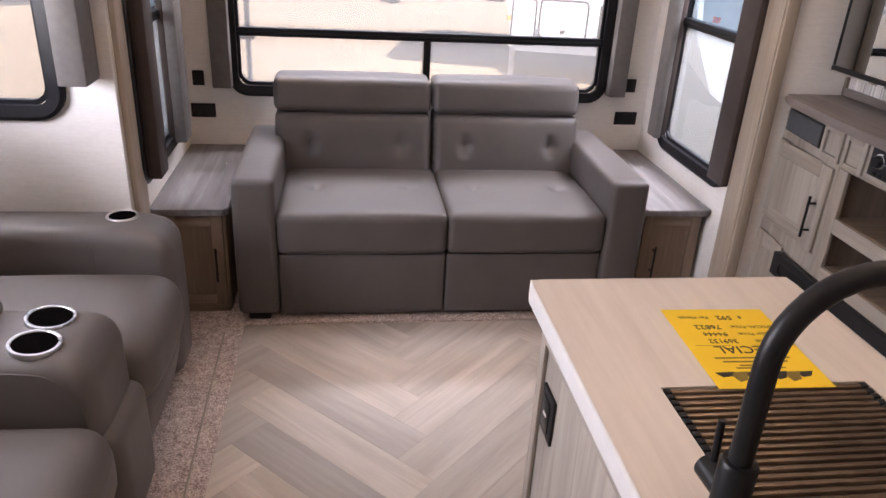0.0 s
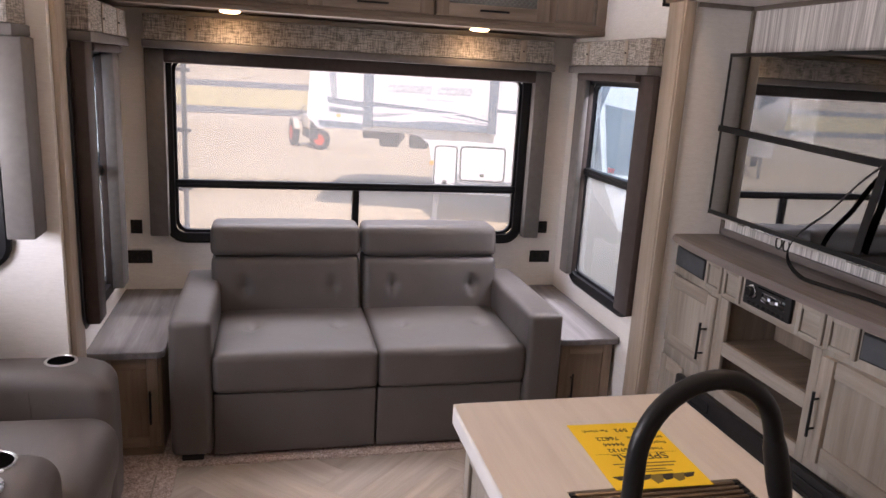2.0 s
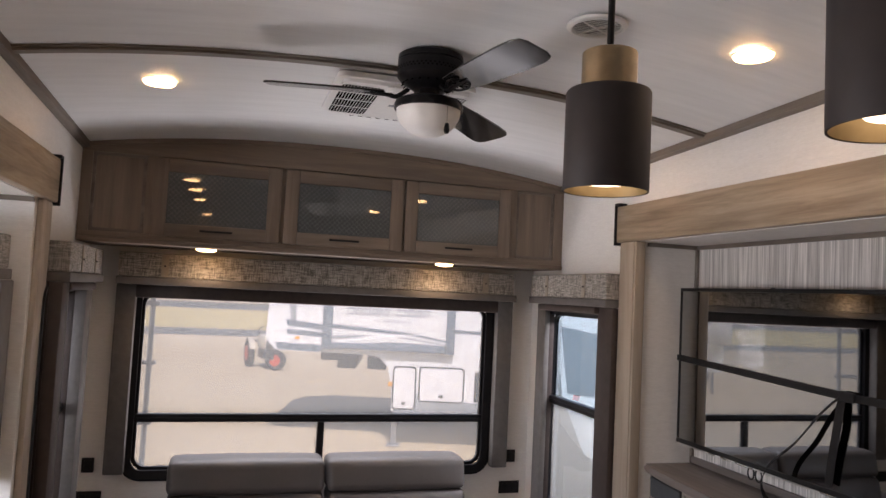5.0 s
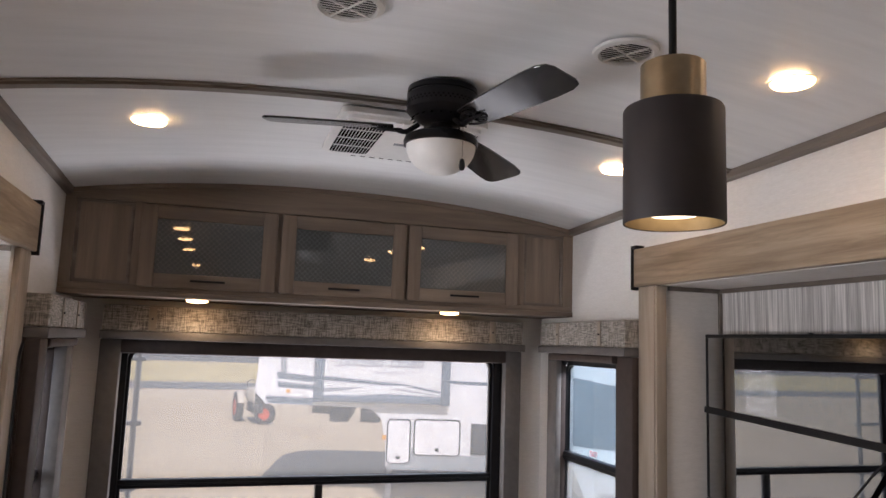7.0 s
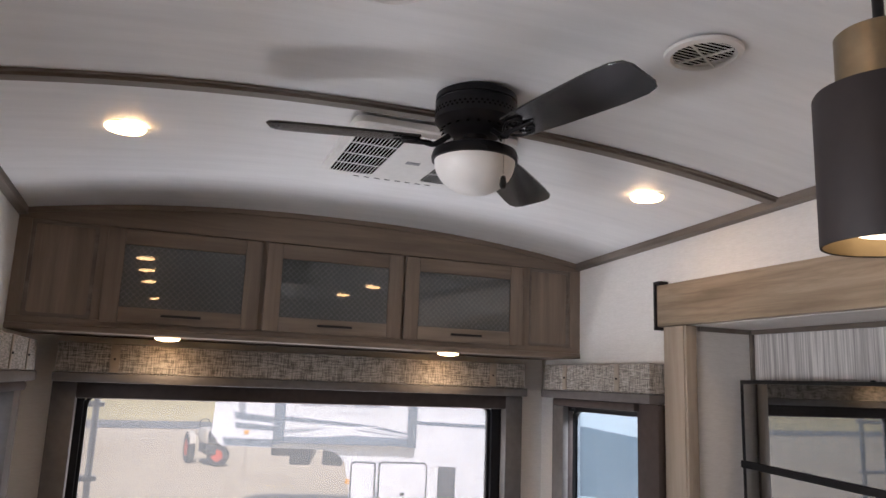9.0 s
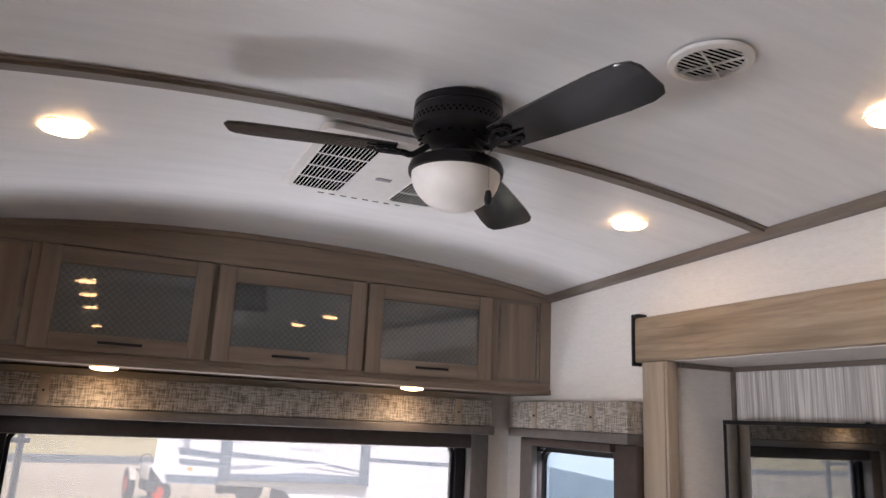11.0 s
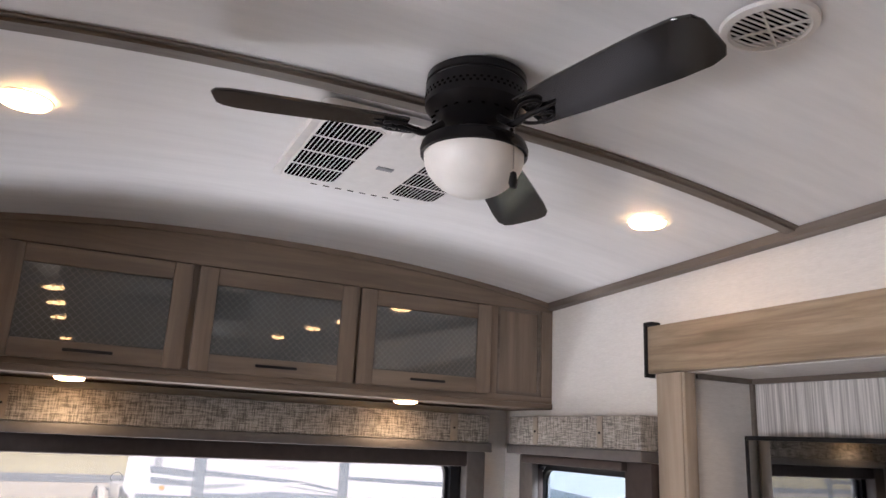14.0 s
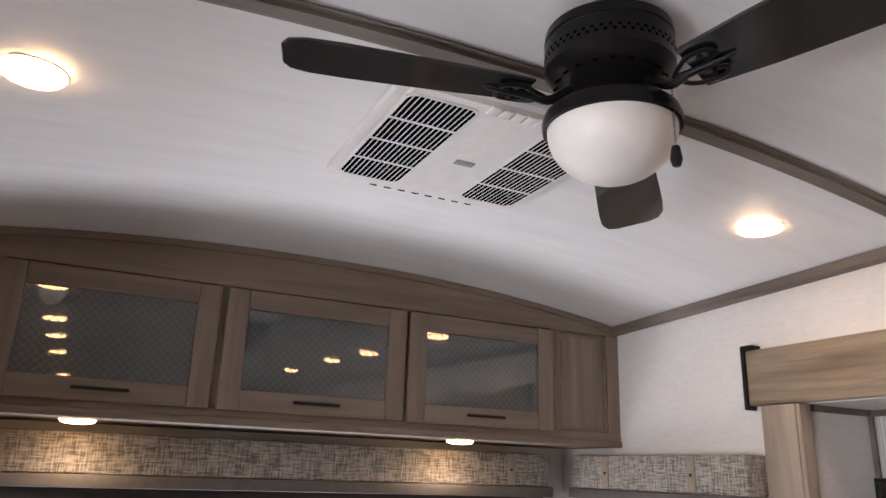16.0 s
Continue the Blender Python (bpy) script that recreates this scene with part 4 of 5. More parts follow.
    tufts += [(a + f * w, 3.34 + k * 0.012, 0.50, 0.007, 0.011) for f in (0.22, 0.79) for k in range(-4, 5)]
    part("seat_cushion", soft_box(a - 0.0015, 3.035, 0.318, b + 0.0015, 3.70, 0.494, 0.028, (0.003, 0.012, 0.018), tufts, n=30, sink=Vector((0, 0, -1))), M_LEATHER, sofa, smooth=70)
    part("base_panel", soft_box(a, 3.055, 0.03, b, 3.60, 0.314, 0.012, (0, 0.006, 0)), M_LEATHER, sofa, smooth=60)
    part("seat_seam", tube([(a + 0.03, 3.0365, 0.452), (a + w * 0.25, 3.0305, 0.453), (a + w / 2, 3.0285, 0.453), (a + w * 0.75, 3.0305, 0.453), (b - 0.03, 3.0365, 0.452)], 0.0016, 6), M_SEAM, sofa)


def lean(q):
    """The backrest leans back as it rises."""
    return Vector((q.x, q.y + (q.z - 0.47) * 0.22, q.z))


for a, b in ((0.074, MXB - 0.003), (MXB + 0.003, 1.534)):
    w = b - a
    z = 0.615
    tufts = [(a + 0.22 * w, 3.60, z, 0.018, 0.030), (a + 0.80 * w, 3.60, z, 0.018, 0.030)]
    tufts += [(a + f * w, 3.60, z + k * 0.012, 0.009, 0.012) for f in (0.22, 0.80) for k in range(-4, 5)]
    back = part("back_cushion", soft_box(a + 0.007, 3.605, 0.44, b - 0.004, 3.80, 0.752, 0.032, (0.0, 0.020, 0.004), tufts, n=34, shape=lean, sink=Vector((0, 1, 0))), M_LEATHER, sofa, smooth=70)
    part("headrest", soft_box(a + 0.004, 3.604, 0.756, b - 0.004, 3.79, 0.903, 0.03, (0.002, 0.014, 0.010), n=18, shape=lean), M_LEATHER, sofa, smooth=70)
    for f in (0.22, 0.80):
        c = lean(Vector((a + f * w, 3.607, z)))
        part("button", lathe([(0.0, -0.002), (0.0035, -0.0015), (0.005, 0.0), (0.0035, 0.0015), (0.0, 0.002)], c, 12, m=pose(0, 0, 0, 90)), M_LEATHER, back, "covered tufting button")


# ---- side cabinets beside the sofa ----
def bar_handle(p, axis, length, normal, parent, name="handle", r=0.005):
    """A slim bar handle with two posts, centred at p on the face."""
    p, n = Vector(p), Vector(normal)
    d = Vector(axis)
    bm = tube([p + n * 0.026 - d * length / 2, p + n * 0.026 + d * length / 2], r, 10)
    for s in (-0.33, 0.33):
        tube([p + d * length * s, p + d * length * s + n * 0.027], r * 0.8, 8, bm=bm)
    return part(name, bm, M_BLACK, parent, "matte black bar handle")


def shaker(put, u0, v0, u1, v1, parent, name, mat, mat_cross, t=0.018, s=0.05, label=""):
    """A framed door: two stiles, two rails and a recessed panel, under one part."""
    door = thing(name, (0, 0, 0), label)
    door.parent, door.matrix_basis = parent, Matrix()
    PLACE[door] = PLACE[parent]

    def blk(a, b, c, d, d0, d1, bev=0.0025):
        return box(*put(a, b, d0), *put(c, d, d1), bev)
    for u in (u0, u1 - s):
        part("door_stile", blk(u, v0, u + s, v1, 0.0005, t), mat, door)
    for v in (v0, v1 - s):
        part("door_rail", blk(u0 + s, v, u1 - s, v + s, 0.0005, t - 0.0006), mat_cross, door)
    part("door_panel", blk(u0 + s, v0 + s, u1 - s, v1 - s, 0.0005, t * 0.45, 0.0), mat, door)
    return door


def side_cabinet(x0, x1, hx, top0, top1):
    ob = thing("side_cabinet", ((x0 + x1) / 2, 3.55, 0.0), "brown oak side cabinet with framed door beside the sofa", "cabinet", "sofa side cabinets")
    part("body", box(x0, 3.14, 0.012, x1, YR - 0.002, 0.468, 0.003), M_SIDE_Z, ob)
    part("plinth", box(x0 + 0.002, 3.13, 0.012, x1 - 0.002, 3.1395, 0.045, 0.002), M_SIDE_X, ob)
    d = shaker(put_y(3.14), x0 + 0.012, 0.05, x1 - 0.012, 0.455, ob, "door", M_SIDE_Z, M_SIDE_X, s=0.045)
    bar_handle((hx, 3.122, 0.245), (0, 0, 1), 0.15, (0, -1, 0), d)
    pts = [(top0, YR - 0.002), (top0, 3.105), (top0 + 0.02, 3.085), (top1 - 0.02, 3.085), (top1, 3.105), (top1, YR - 0.002)]
    bm = extrude_poly(pts, 0.028, put_z(0.4685))
    bmesh.ops.bevel(bm, geom=bm.edges[:], offset=0.004, segments=2, affect="EDGES")
    part("top", bm, M_TOP_SIDE, ob, "grey laminate top, toned cooler for the reflected window")


side_cabinet(-0.338, -0.085, -0.128, XL + 0.002, -0.066)
side_cabinet(1.70, 1.985, 1.772, 1.69, XR - 0.002)

for x, z, w, h in ((-0.307, 0.83, 0.056, 0.072), (-0.295, 0.67, 0.118, 0.07), (1.90, 0.845, 0.058, 0.07), (1.899, 0.67, 0.122, 0.07)):
    pl = thing("wall_outlet", (x, YR, z), "black wall outlet plate on the rear wall", "outlet", "rear wall outlets")
    part("plate", box(x - w / 2, YR - 0.006, z - h / 2, x + w / 2, YR - 0.0005, z + h / 2, 0.002), M_BLACK_PLASTIC, pl)
    n = 2 if w > 0.08 else 1
    for k in range(n):
        cx = x + (k - (n - 1) / 2) * 0.05
        part("socket", box(cx - 0.015, YR - 0.0085, z - 0.022, cx + 0.015, YR - 0.0061, z + 0.022, 0.002), M_BLACK, pl)


# ---- theatre seats in the left slide-out ----
def cup_holder(x, y, z, parent, ry=0, r=0.0525):
    m = pose(0, 0, 0, 0, ry, 0)
    c = part("cup_holder", lathe([(r + 0.008, -0.012), (r + 0.008, -0.001), (r + 0.0065, 0.0015), (r, 0.0015), (r - 0.002, -0.001), (r - 0.003, -0.012)], (x, y, z), 36, m=m), M_CHROME, parent, "chrome cup-holder ring")
    # Flat black disc for the holder's shaded inside; no hollow is cut.
    part("cup_well", lathe([(r - 0.002, -0.0005), (0.0, -0.0008)], (x, y, z), 28, m=m), M_GAP_SHADE, c)


SXF, SXB = -0.165, -1.12
ts = thing("theatre_seat", (-0.65, 1.85, 0.0), "grey leatherette reclining theatre seats with cup-holder console", "recliner sofa")


def round_front(q):
    """The arm's top rolls down towards the front."""
    t = max(0.0, (q.x + 0.31) / 0.14)
    return Vector((q.x, q.y, q.z - 0.05 * t * t * max(0.0, (q.z - 0.3) / 0.3)))


def tuck_under(q):
    """The footrest panel slants back towards the floor."""
    return Vector((q.x - (0.262 - q.z) * 0.22, q.y, q.z))


arm_y = ((2.60, 2.82), (0.92, 1.12))
for a, b in arm_y:
    part("arm", soft_box(SXB, a, 0.03, SXF - 0.02, b, 0.605, 0.05, (0.01, 0.004, 0.012), n=18, shape=round_front), M_LEATHER2, ts, smooth=70)
cup_holder(-0.359, 2.735, 0.6170, ts, r=0.046)
part("arm_seam", tube([(-0.42, 2.597, 0.18), (-0.422, 2.594, 0.4), (-0.43, 2.598, 0.56), (-0.43, 2.64, 0.609)], 0.002, 6), M_LEATHER2, ts)
for a, b in ((2.10, 2.597), (1.122, 1.80)):
    part("seat_cushion", soft_box(-0.86, a, 0.26, SXF + 0.005, b, 0.475, 0.07, (0.03, 0.004, 0.022), n=22), M_LEATHER2, ts, smooth=70)
    part("footrest", soft_box(-0.40, a + 0.004, 0.06, SXF - 0.004, b - 0.004, 0.262, 0.035, (0.018, 0, 0.0), n=14, shape=tuck_under), M_LEATHER2, ts, smooth=70)
    part("backrest", soft_box(-1.14, a, 0.40, -0.84, b, 0.86, 0.08, (0.03, 0.0, 0.02), n=18), M_LEATHER2, ts, smooth=70)
    part("headrest", soft_box(-1.16, a + 0.01, 0.84, -0.88, b - 0.01, 1.06, 0.07, (0.02, 0.0, 0.02), n=14), M_LEATHER2, ts, smooth=70)
con = part("console", soft_box(-0.98, 1.803, 0.03, SXF - 0.03, 2.097, 0.622, 0.05, (0.008, 0.004, 0.008), n=18, shape=round_front), M_LEATHER2, ts, smooth=70)
part("console_front", soft_box(SXF - 0.09, 1.81, 0.06, SXF + 0.006, 2.09, 0.40, 0.04, (0.012, 0, 0), n=14), M_LEATHER2, ts, smooth=70)
part("console_lid", soft_box(-0.80, 1.83, 0.615, -0.47, 2.07, 0.668, 0.024, (0, 0, 0.012), n=12), M_LEATHER2, ts, smooth=70)
cup_holder(-0.342, 2.010, 0.6335, ts, 5)
cup_holder(-0.336, 1.886, 0.6335, ts, 5)
part("console_seam", tube(curve([(-0.60, 1.801, 0.60), (-0.36, 1.801, 0.60), (-0.27, 1.802, 0.575), (-0.225, 1.803, 0.50), (-0.21, 1.803, 0.30), (-0.21, 1.803, 0.12)], 4), 0.0025, 6), M_LEATHER2, ts)
part("under_frame", box(-1.05, 0.95, 0.014, SXF - 0.12, 2.79, 0.06, 0.004), M_BLACK_PLASTIC, ts)
part("slide_riser", box(-1.29, SL_Y0, 0.001, -0.262, SL_END - 0.002, 0.0125, 0.003), M_CARPET, None, "beige carpeted slide-out floor edge", kind="structure", category="floor")

# ---- entertainment cabinet in the right slide-out ----
EC = 2.19


def edge_x(y):
    return 1.998 + 0.055 * abs((y - EC) / 0.72) ** 3


ent = thing("entertainment_cabinet", (2.2, EC, 0.0), "grey oak entertainment cabinet with bowed front, shelves and speakers", "cabinet")
DY = -0.036                            # the whole cabinet stands this much nearer along y
EY0, EY1 = 1.47, SR_END - 0.003 - DY
pts = [(edge_x(EY0 + (EY1 - EY0) * i / 30), EY0 + (EY1 - EY0) * i / 30) for i in range(31)]
pts = [(RS_BACK - 0.002, EY0)] + pts + [(RS_BACK - 0.002, EY1)]
bm = extrude_poly(pts, 0.030, put_z(1.038))
bmesh.ops.bevel(bm, geom=[e for e in bm.edges if all(v.co.x < RS_BACK - 0.01 for v in e.verts) and abs(e.verts[0].co.z - e.verts[1].co.z) < 1e-4], offset=0.009, segments=3, affect="EDGES")
part("top", bm, M_TOP_GREY, ent, "grey-brown laminate top with rounded edge")


def facet(y0, y1):
    """A flat front between two places of the bow: outline (distance from y0, z), depth towards the room."""
    a = Vector((edge_x(y0) + 0.03, y0, 0))
    b = Vector((edge_x(y1) + 0.03, y1, 0))
    d = (b - a).normalized()
    n = Vector((-d.y, d.x, 0))
    return d, n, a


def fbox(fc, y0, z0, y1, z1, d0, d1, bevel=0.002, bm=None):
    d, n, a = fc
    k = 1 / d.y
    u0, u1 = (y0 - a.y) * k, (y1 - a.y) * k
    m = Matrix(((d.x, n.x, 0, a.x), (d.y, n.y, 0, a.y), (0, 0, 1, 0), (0, 0, 0, 1)))
    return box(u0, d0, z0, u1, d1, z1, bevel, bm=bm, m=m)


FA, FB, FC = facet(2.46, EY1), facet(1.92, 2.46), facet(EY0, 1.92)
H1, H0 = 0.925, 0.555
ZB = 0.015
part("end_panel", box(2.10, EY0, ZB, RS_BACK - 0.003, EY0 + 0.018, 1.037), M_GREIGE_Z, ent)
part("carcass_back", box(RS_BACK - 0.02, EY0 + 0.019, ZB, RS_BACK - 0.004, EY1, 1.036), M_OAK_Z, ent)
for fc, a, b in ((FA, 2.46, EY1), (FC, EY0, 1.92)):
    part("front_board", fbox(fc, a, ZB, b, 1.037, -0.016, 0.0), M_GREIGE_Z, ent)
# upper row of the middle front, with the shelf openings under it
part("upper_rail", fbox(FB, 1.921, 0.915, 2.459, 1.037, -0.016, 0.0), M_GREIGE_Y, ent)
part("middle_rail", fbox(FB, 1.9595, 0.70, 2.4115, 0.752, -0.016, 0.0), M_GREIGE_Y, ent)
part("lower_rail", fbox(FB, 1.9595, ZB, 2.4115, 0.572, -0.016, 0.0), M_GREIGE_Y, ent)
part("middle_stile", fbox(FB, 1.921, ZB, 1.959, 0.9145, -0.016, 0.0), M_GREIGE_Z, ent)
part("middle_stile", fbox(FB, 2.412, ZB, 2.459, 0.9145, -0.016, 0.0), M_GREIGE_Z, ent)
for z in (0.556, 0.735):
    part("shelf_board", box(2.052, 1.93, z, RS_BACK - 0.021, 2.45, z + 0.016), M_OAK_X, ent)
for y in (1.935, 2.425):
    part("shelf_side", box(2.054, y, 0.573, RS_BACK - 0.021, y + 0.014, 0.914), M_OAK_Z, ent)
part("shelf_ceiling", box(2.054, 1.93, 0.915, RS_BACK - 0.021, 2.45, 0.925), M_OAK_X, ent)


def fput(fc):
    d, n, a = fc
    k = 1 / d.y
    return lambda u, v, e: Vector((a.x, a.y, 0)) + d * ((u - a.y) * k) + n * e + Vector((0, 0, v))


def speaker(fc, y0, y1):
    sp = thing("speaker", (0, 0, 0))
    sp.parent, sp.matrix_basis = ent, Matrix()
    PLACE[sp] = PLACE[ent]
    tagged(sp, "dark grey cloth speaker grille")
    part("speaker_frame", fbox(fc, y0, 0.938, y1, 1.022, 0.0005, 0.008, 0.003), M_BLACK_PLASTIC, sp)
    part("speaker_cloth", fbox(fc, y0 + 0.006, 0.944, y1 - 0.006, 1.016, 0.0085, 0.011, 0.002), M_SPEAKER, sp)


M_SPEAKER = plain("speaker_cloth_grey", (0.06, 0.065, 0.072), 0.8, scale=300, relief=0.4)
speaker(FA, 2.60, 2.855)
speaker(FC, 1.525, 1.79)


def drawer_panel(fc, y0, z0, y1, z1):
    dp = thing("drawer_front", (0, 0, 0))
    dp.parent, dp.matrix_basis = ent, Matrix()
    PLACE[dp] = PLACE[ent]
    for a, b, c, d in ((y0, z0, y0 + 0.018, z1), (y1 - 0.018, z0, y1, z1)):
        part("frame_strip", fbox(fc, a, b, c, d, 0.0005, 0.010), M_GREIGE_Z, dp)
    for b, d in ((z0, z0 + 0.015), (z1 - 0.015, z1)):
        part("frame_strip", fbox(fc, y0 + 0.018, b, y1 - 0.018, d, 0.0005, 0.0095), M_GREIGE_Y, dp)


drawer_panel(FB, 2.345, 0.925, 2.455, 1.03)
drawer_panel(FA, 2.465, 0.925, 2.59, 1.03)
drawer_panel(FB, 1.925, 0.925, 2.045, 1.03)
drawer_panel(FC, 1.80, 0.925, 1.915, 1.03)
for fc, y0, z0, y1, z1, hy in ((FA, 2.475, 0.595, 2.855, 0.905, 2.505), (FC, 1.515, 0.565, 1.905, 0.905, 1.885), (FA, 2.66, 0.10, 2.855, 0.535, None)):
    dd = shaker(fput(fc), y0, z0, y1, z1, ent, "door", M_GREIGE_Z, M_GREIGE_Y, s=0.055)
    if hy:
        c = fput(fc)(hy, 0.72, 0.018)
        bar_handle(c, (0, 0, 1), 0.15, fc[1], dd)
radio = thing("car_stereo", (2.02, 2.19, 0.95), "black car-type stereo unit with a knob and lit display", "stereo")
part("faceplate", fbox(FB, 2.07, 0.945, 2.315, 1.033, 0.0005, 0.016, 0.004), M_BLACK_PLASTIC, radio)
part("display", fbox(FB, 2.095, 0.978, 2.215, 1.010, 0.0165, 0.0175), M_SCREEN, radio)
for k in range(2):
    part("display_digits", fbox(FB, 2.13 + 0.04 * k, 0.990, 2.142 + 0.04 * k, 0.999, 0.0176, 0.018, 0), M_DISPLAY, radio, "lit display figures")
c = fput(FB)(2.267, 0.998, 0.017)
kn = part("knob", lathe([(0.0, 0.020), (0.016, 0.020), (0.019, 0.016), (0.020, 0.0)], c, 28, m=pose(0, 0, 0, 0, -90)), M_BLACK, radio)
part("knob_ring", lathe([(0.020, 0.006), (0.0235, 0.005), (0.0235, 0.0)], c, 28, m=pose(0, 0, 0, 0, -90)), M_CHROME, kn, "chrome knob ring")
for k in range(8):
    y = 2.09 + k * 0.026
    part("button", fbox(FB, y, 0.953, y + 0.018, 0.962, 0.0165, 0.019, 0.001), M_BLACK, radio)
part("disc_slot", fbox(FB, 2.10, 1.02, 2.24, 1.024, 0.0165, 0.0172, 0), M_GAP_SHADE, radio)
gr = thing("heater_grille", (2.02, 2.18, 0.44), "long black heater outlet in the cabinet front", "vent")
part("grille_housing", box(2.006, 1.72, 0.435, 2.0335, 2.65, 0.525, 0.006), M_BLACK_PLASTIC, gr)
for a, b in ((1.78, 1.93), (2.40, 2.60)):
    part("grille_slot", ring(a, 0.455, b, 0.50, 0.012, 0.008, 0.004, put_x(2.0055)), M_BLACK, gr)

part("splash_ledge", box(RS_BACK - 0.014, EY0 + 0.002, 1.0685, RS_BACK - 0.001, EY1, 1.098, 0.003), M_TOP_GREY, ent)

for ob in (ent, radio, gr):
    ob.matrix_basis = Matrix.Translation((0, DY, 0)) @ ob.matrix_basis

# ---- television with straps ----
tv = thing("television", (2.2, 2.22, 1.17), "large flat black television with chrome lower edge, strapped", "television")
TX, TY0, TY1, TZ0, TZ1 = 2.15, 1.655, 2.768, 1.172, 1.823
part("back_shell", box(TX + 0.012, TY0, TZ0, TX + 0.05, TY1, TZ1, 0.008), M_BLACK_PLASTIC, tv)
part("screen", box(TX + 0.002, TY0 + 0.014, TZ0 + 0.022, TX + 0.0118, TY1 - 0.014, TZ1 - 0.014), M_SCREEN, tv, "glossy black screen")
bm = box(TX, TY0, TZ1 - 0.0138, TX + 0.0119, TY1, TZ1, 0.002)
for a, b in ((TY0, TY0 + 0.0138), (TY1 - 0.0138, TY1)):
    box(TX, a, TZ0 + 0.0222, TX + 0.0119, b, TZ1 - 0.0139, 0.002, bm=bm)
part("bezel", bm, M_BLACK, tv)
part("lower_edge", box(TX - 0.003, TY0, TZ0, TX + 0.0119, TY1, TZ0 + 0.0218, 0.004), M_BLACK, tv)
part("chrome_strip", box(TX - 0.0055, TY0, TZ0 - 0.001, TX - 0.0032, TY1, TZ0 + 0.005, 0.001), M_CHROME, tv)
part("wall_mount", box(TX + 0.0505, 2.06, 1.38, RS_BACK - 0.001, 2.38, 1.62, 0.004), M_BLACK, tv)
part("sensor", lathe([(0.0, 0.006), (0.008, 0.004), (0.008, 0.0)], (TX + 0.03, 2.25, TZ1), 12), M_BLACK, tv)


def ribbon(path, w, t, up, bm=None):
    """A flat strap along places, w wide in the direction up."""
    bm = bm or bmesh.new()
    pts = [Vector(p) for p in path]
    rows = []
    for i, p in enumerate(pts):
        d = (pts[min(i + 1, len(pts) - 1)] - pts[max(i - 1, 0)]).normalized()
        u = Vector(up)
        u = (u - d * u.dot(d)).normalized()
        n = d.cross(u) * t / 2
        u = u * w / 2
        rows.append([bm.verts.new(q) for q in (p + u + n, p - u + n, p - u - n, p + u - n)])
    for a, b in zip(rows, rows[1:]):
        for k in range(4):
            bm.faces.new((a[k], a[(k + 1) % 4], b[(k + 1) % 4], b[k]))
    bm.faces.new(rows[0])
    bm.faces.new(rows[-1][::-1])
    return bm


SX = TX - 0.0045
strap = thing("tie_strap", (SX, 2.0, 1.07), "black webbing strap tied round the television", "strap")
part("strap_band", ribbon([(TX + 0.03, TY1 + 0.002, 1.528), (SX, TY1 + 0.002, 1.528), (SX, 2.4, 1.512), (SX, 1.89, 1.49), (SX, TY0 - 0.002, 1.49)], 0.024, 0.003, (0, 0, 1)), M_STRAP, strap)
part("strap_knot", soft_box(SX - 0.014, 1.845, 1.475, SX - 0.003, 1.905, 1.508, 0.005, n=4), M_STRAP, strap)
part("strap_fall", ribbon(curve([(SX - 0.006, 1.895, 1.485), (SX - 0.012, 1.905, 1.40), (SX - 0.01, 1.925, 1.30), (SX - 0.008, 1.94, 1.21)]), 0.03, 0.003, (0, 1, 0)), M_STRAP, strap)
part("strap_tail", ribbon(curve([(SX - 0.012, 1.90, 1.487), (SX - 0.02, 1.97, 1.42), (SX - 0.035, 2.05, 1.32), (SX - 0.055, 2.15, 1.22), (SX - 0.06, 2.175, 1.14), (SX - 0.045, 2.12, 1.085), (SX - 0.01, 2.02, 1.075), (SX + 0.02, 1.93, 1.073), (SX + 0.03, 1.82, 1.073), (SX + 0.015, 1.72, 1.073)]), 0.016, 0.003, (0.7, 0.5, 0.5)), M_STRAP, strap)
for k, y in enumerate((2.275, 2.315)):
    hk = part("ring_hook", tube([(SX + 0.01, y + 0.016 * math.cos(a), 1.153 + 0.022 * math.sin(a)) for a in (radians(20 * i - 250) for i in range(17))], 0.0028, 8), M_BLACK, tv)

# ---- kitchen island ----
IX0, IX1, IY0, IY1 = 0.783, 1.378, -0.35, 1.635
isl = thing("kitchen_island", (1.12, 0.64, 0.0), "grey oak kitchen island with framed side panels", "kitchen island")
part("body", box(IX0 + 0.045, IY0 + 0.03, 0.001, IX1 - 0.03, IY1 - 0.045, 0.879, 0.002), M_GREIGE_Z, isl)
fx = IX0 + 0.045
for a, b in ((IY1 - 0.072, IY1 - 0.045), (0.86, 0.92), (0.25, 0.31)):
    part("stile", box(fx - 0.010, a, 0.001, fx - 0.0005, b, 0.879, 0.002), M_GREIGE_Z, isl)
for a, b in ((0.92, IY1 - 0.072), (0.31, 0.86)):
    part("rail", box(fx - 0.0095, a, 0.80, fx - 0.0005, b, 0.879, 0.002), M_GREIGE_Y, isl)
    part("rail", box(fx - 0.0095, a, 0.001, fx - 0.0005, b, 0.10, 0.002), M_GREIGE_Y, isl)
part("end_panel", box(fx - 0.0095, IY1 - 0.0448, 0.001, IX1 - 0.03, IY1 - 0.035, 0.879, 0.002), M_GREIGE_Z, isl)
SKX0, SKX1, SKY0, SKY1 = 0.916, 1.285, 0.55, 1.236
top = thing("island_worktop", (1.127, 0.64, 0.88), "pale wood-look laminate worktop with white edge", "worktop")
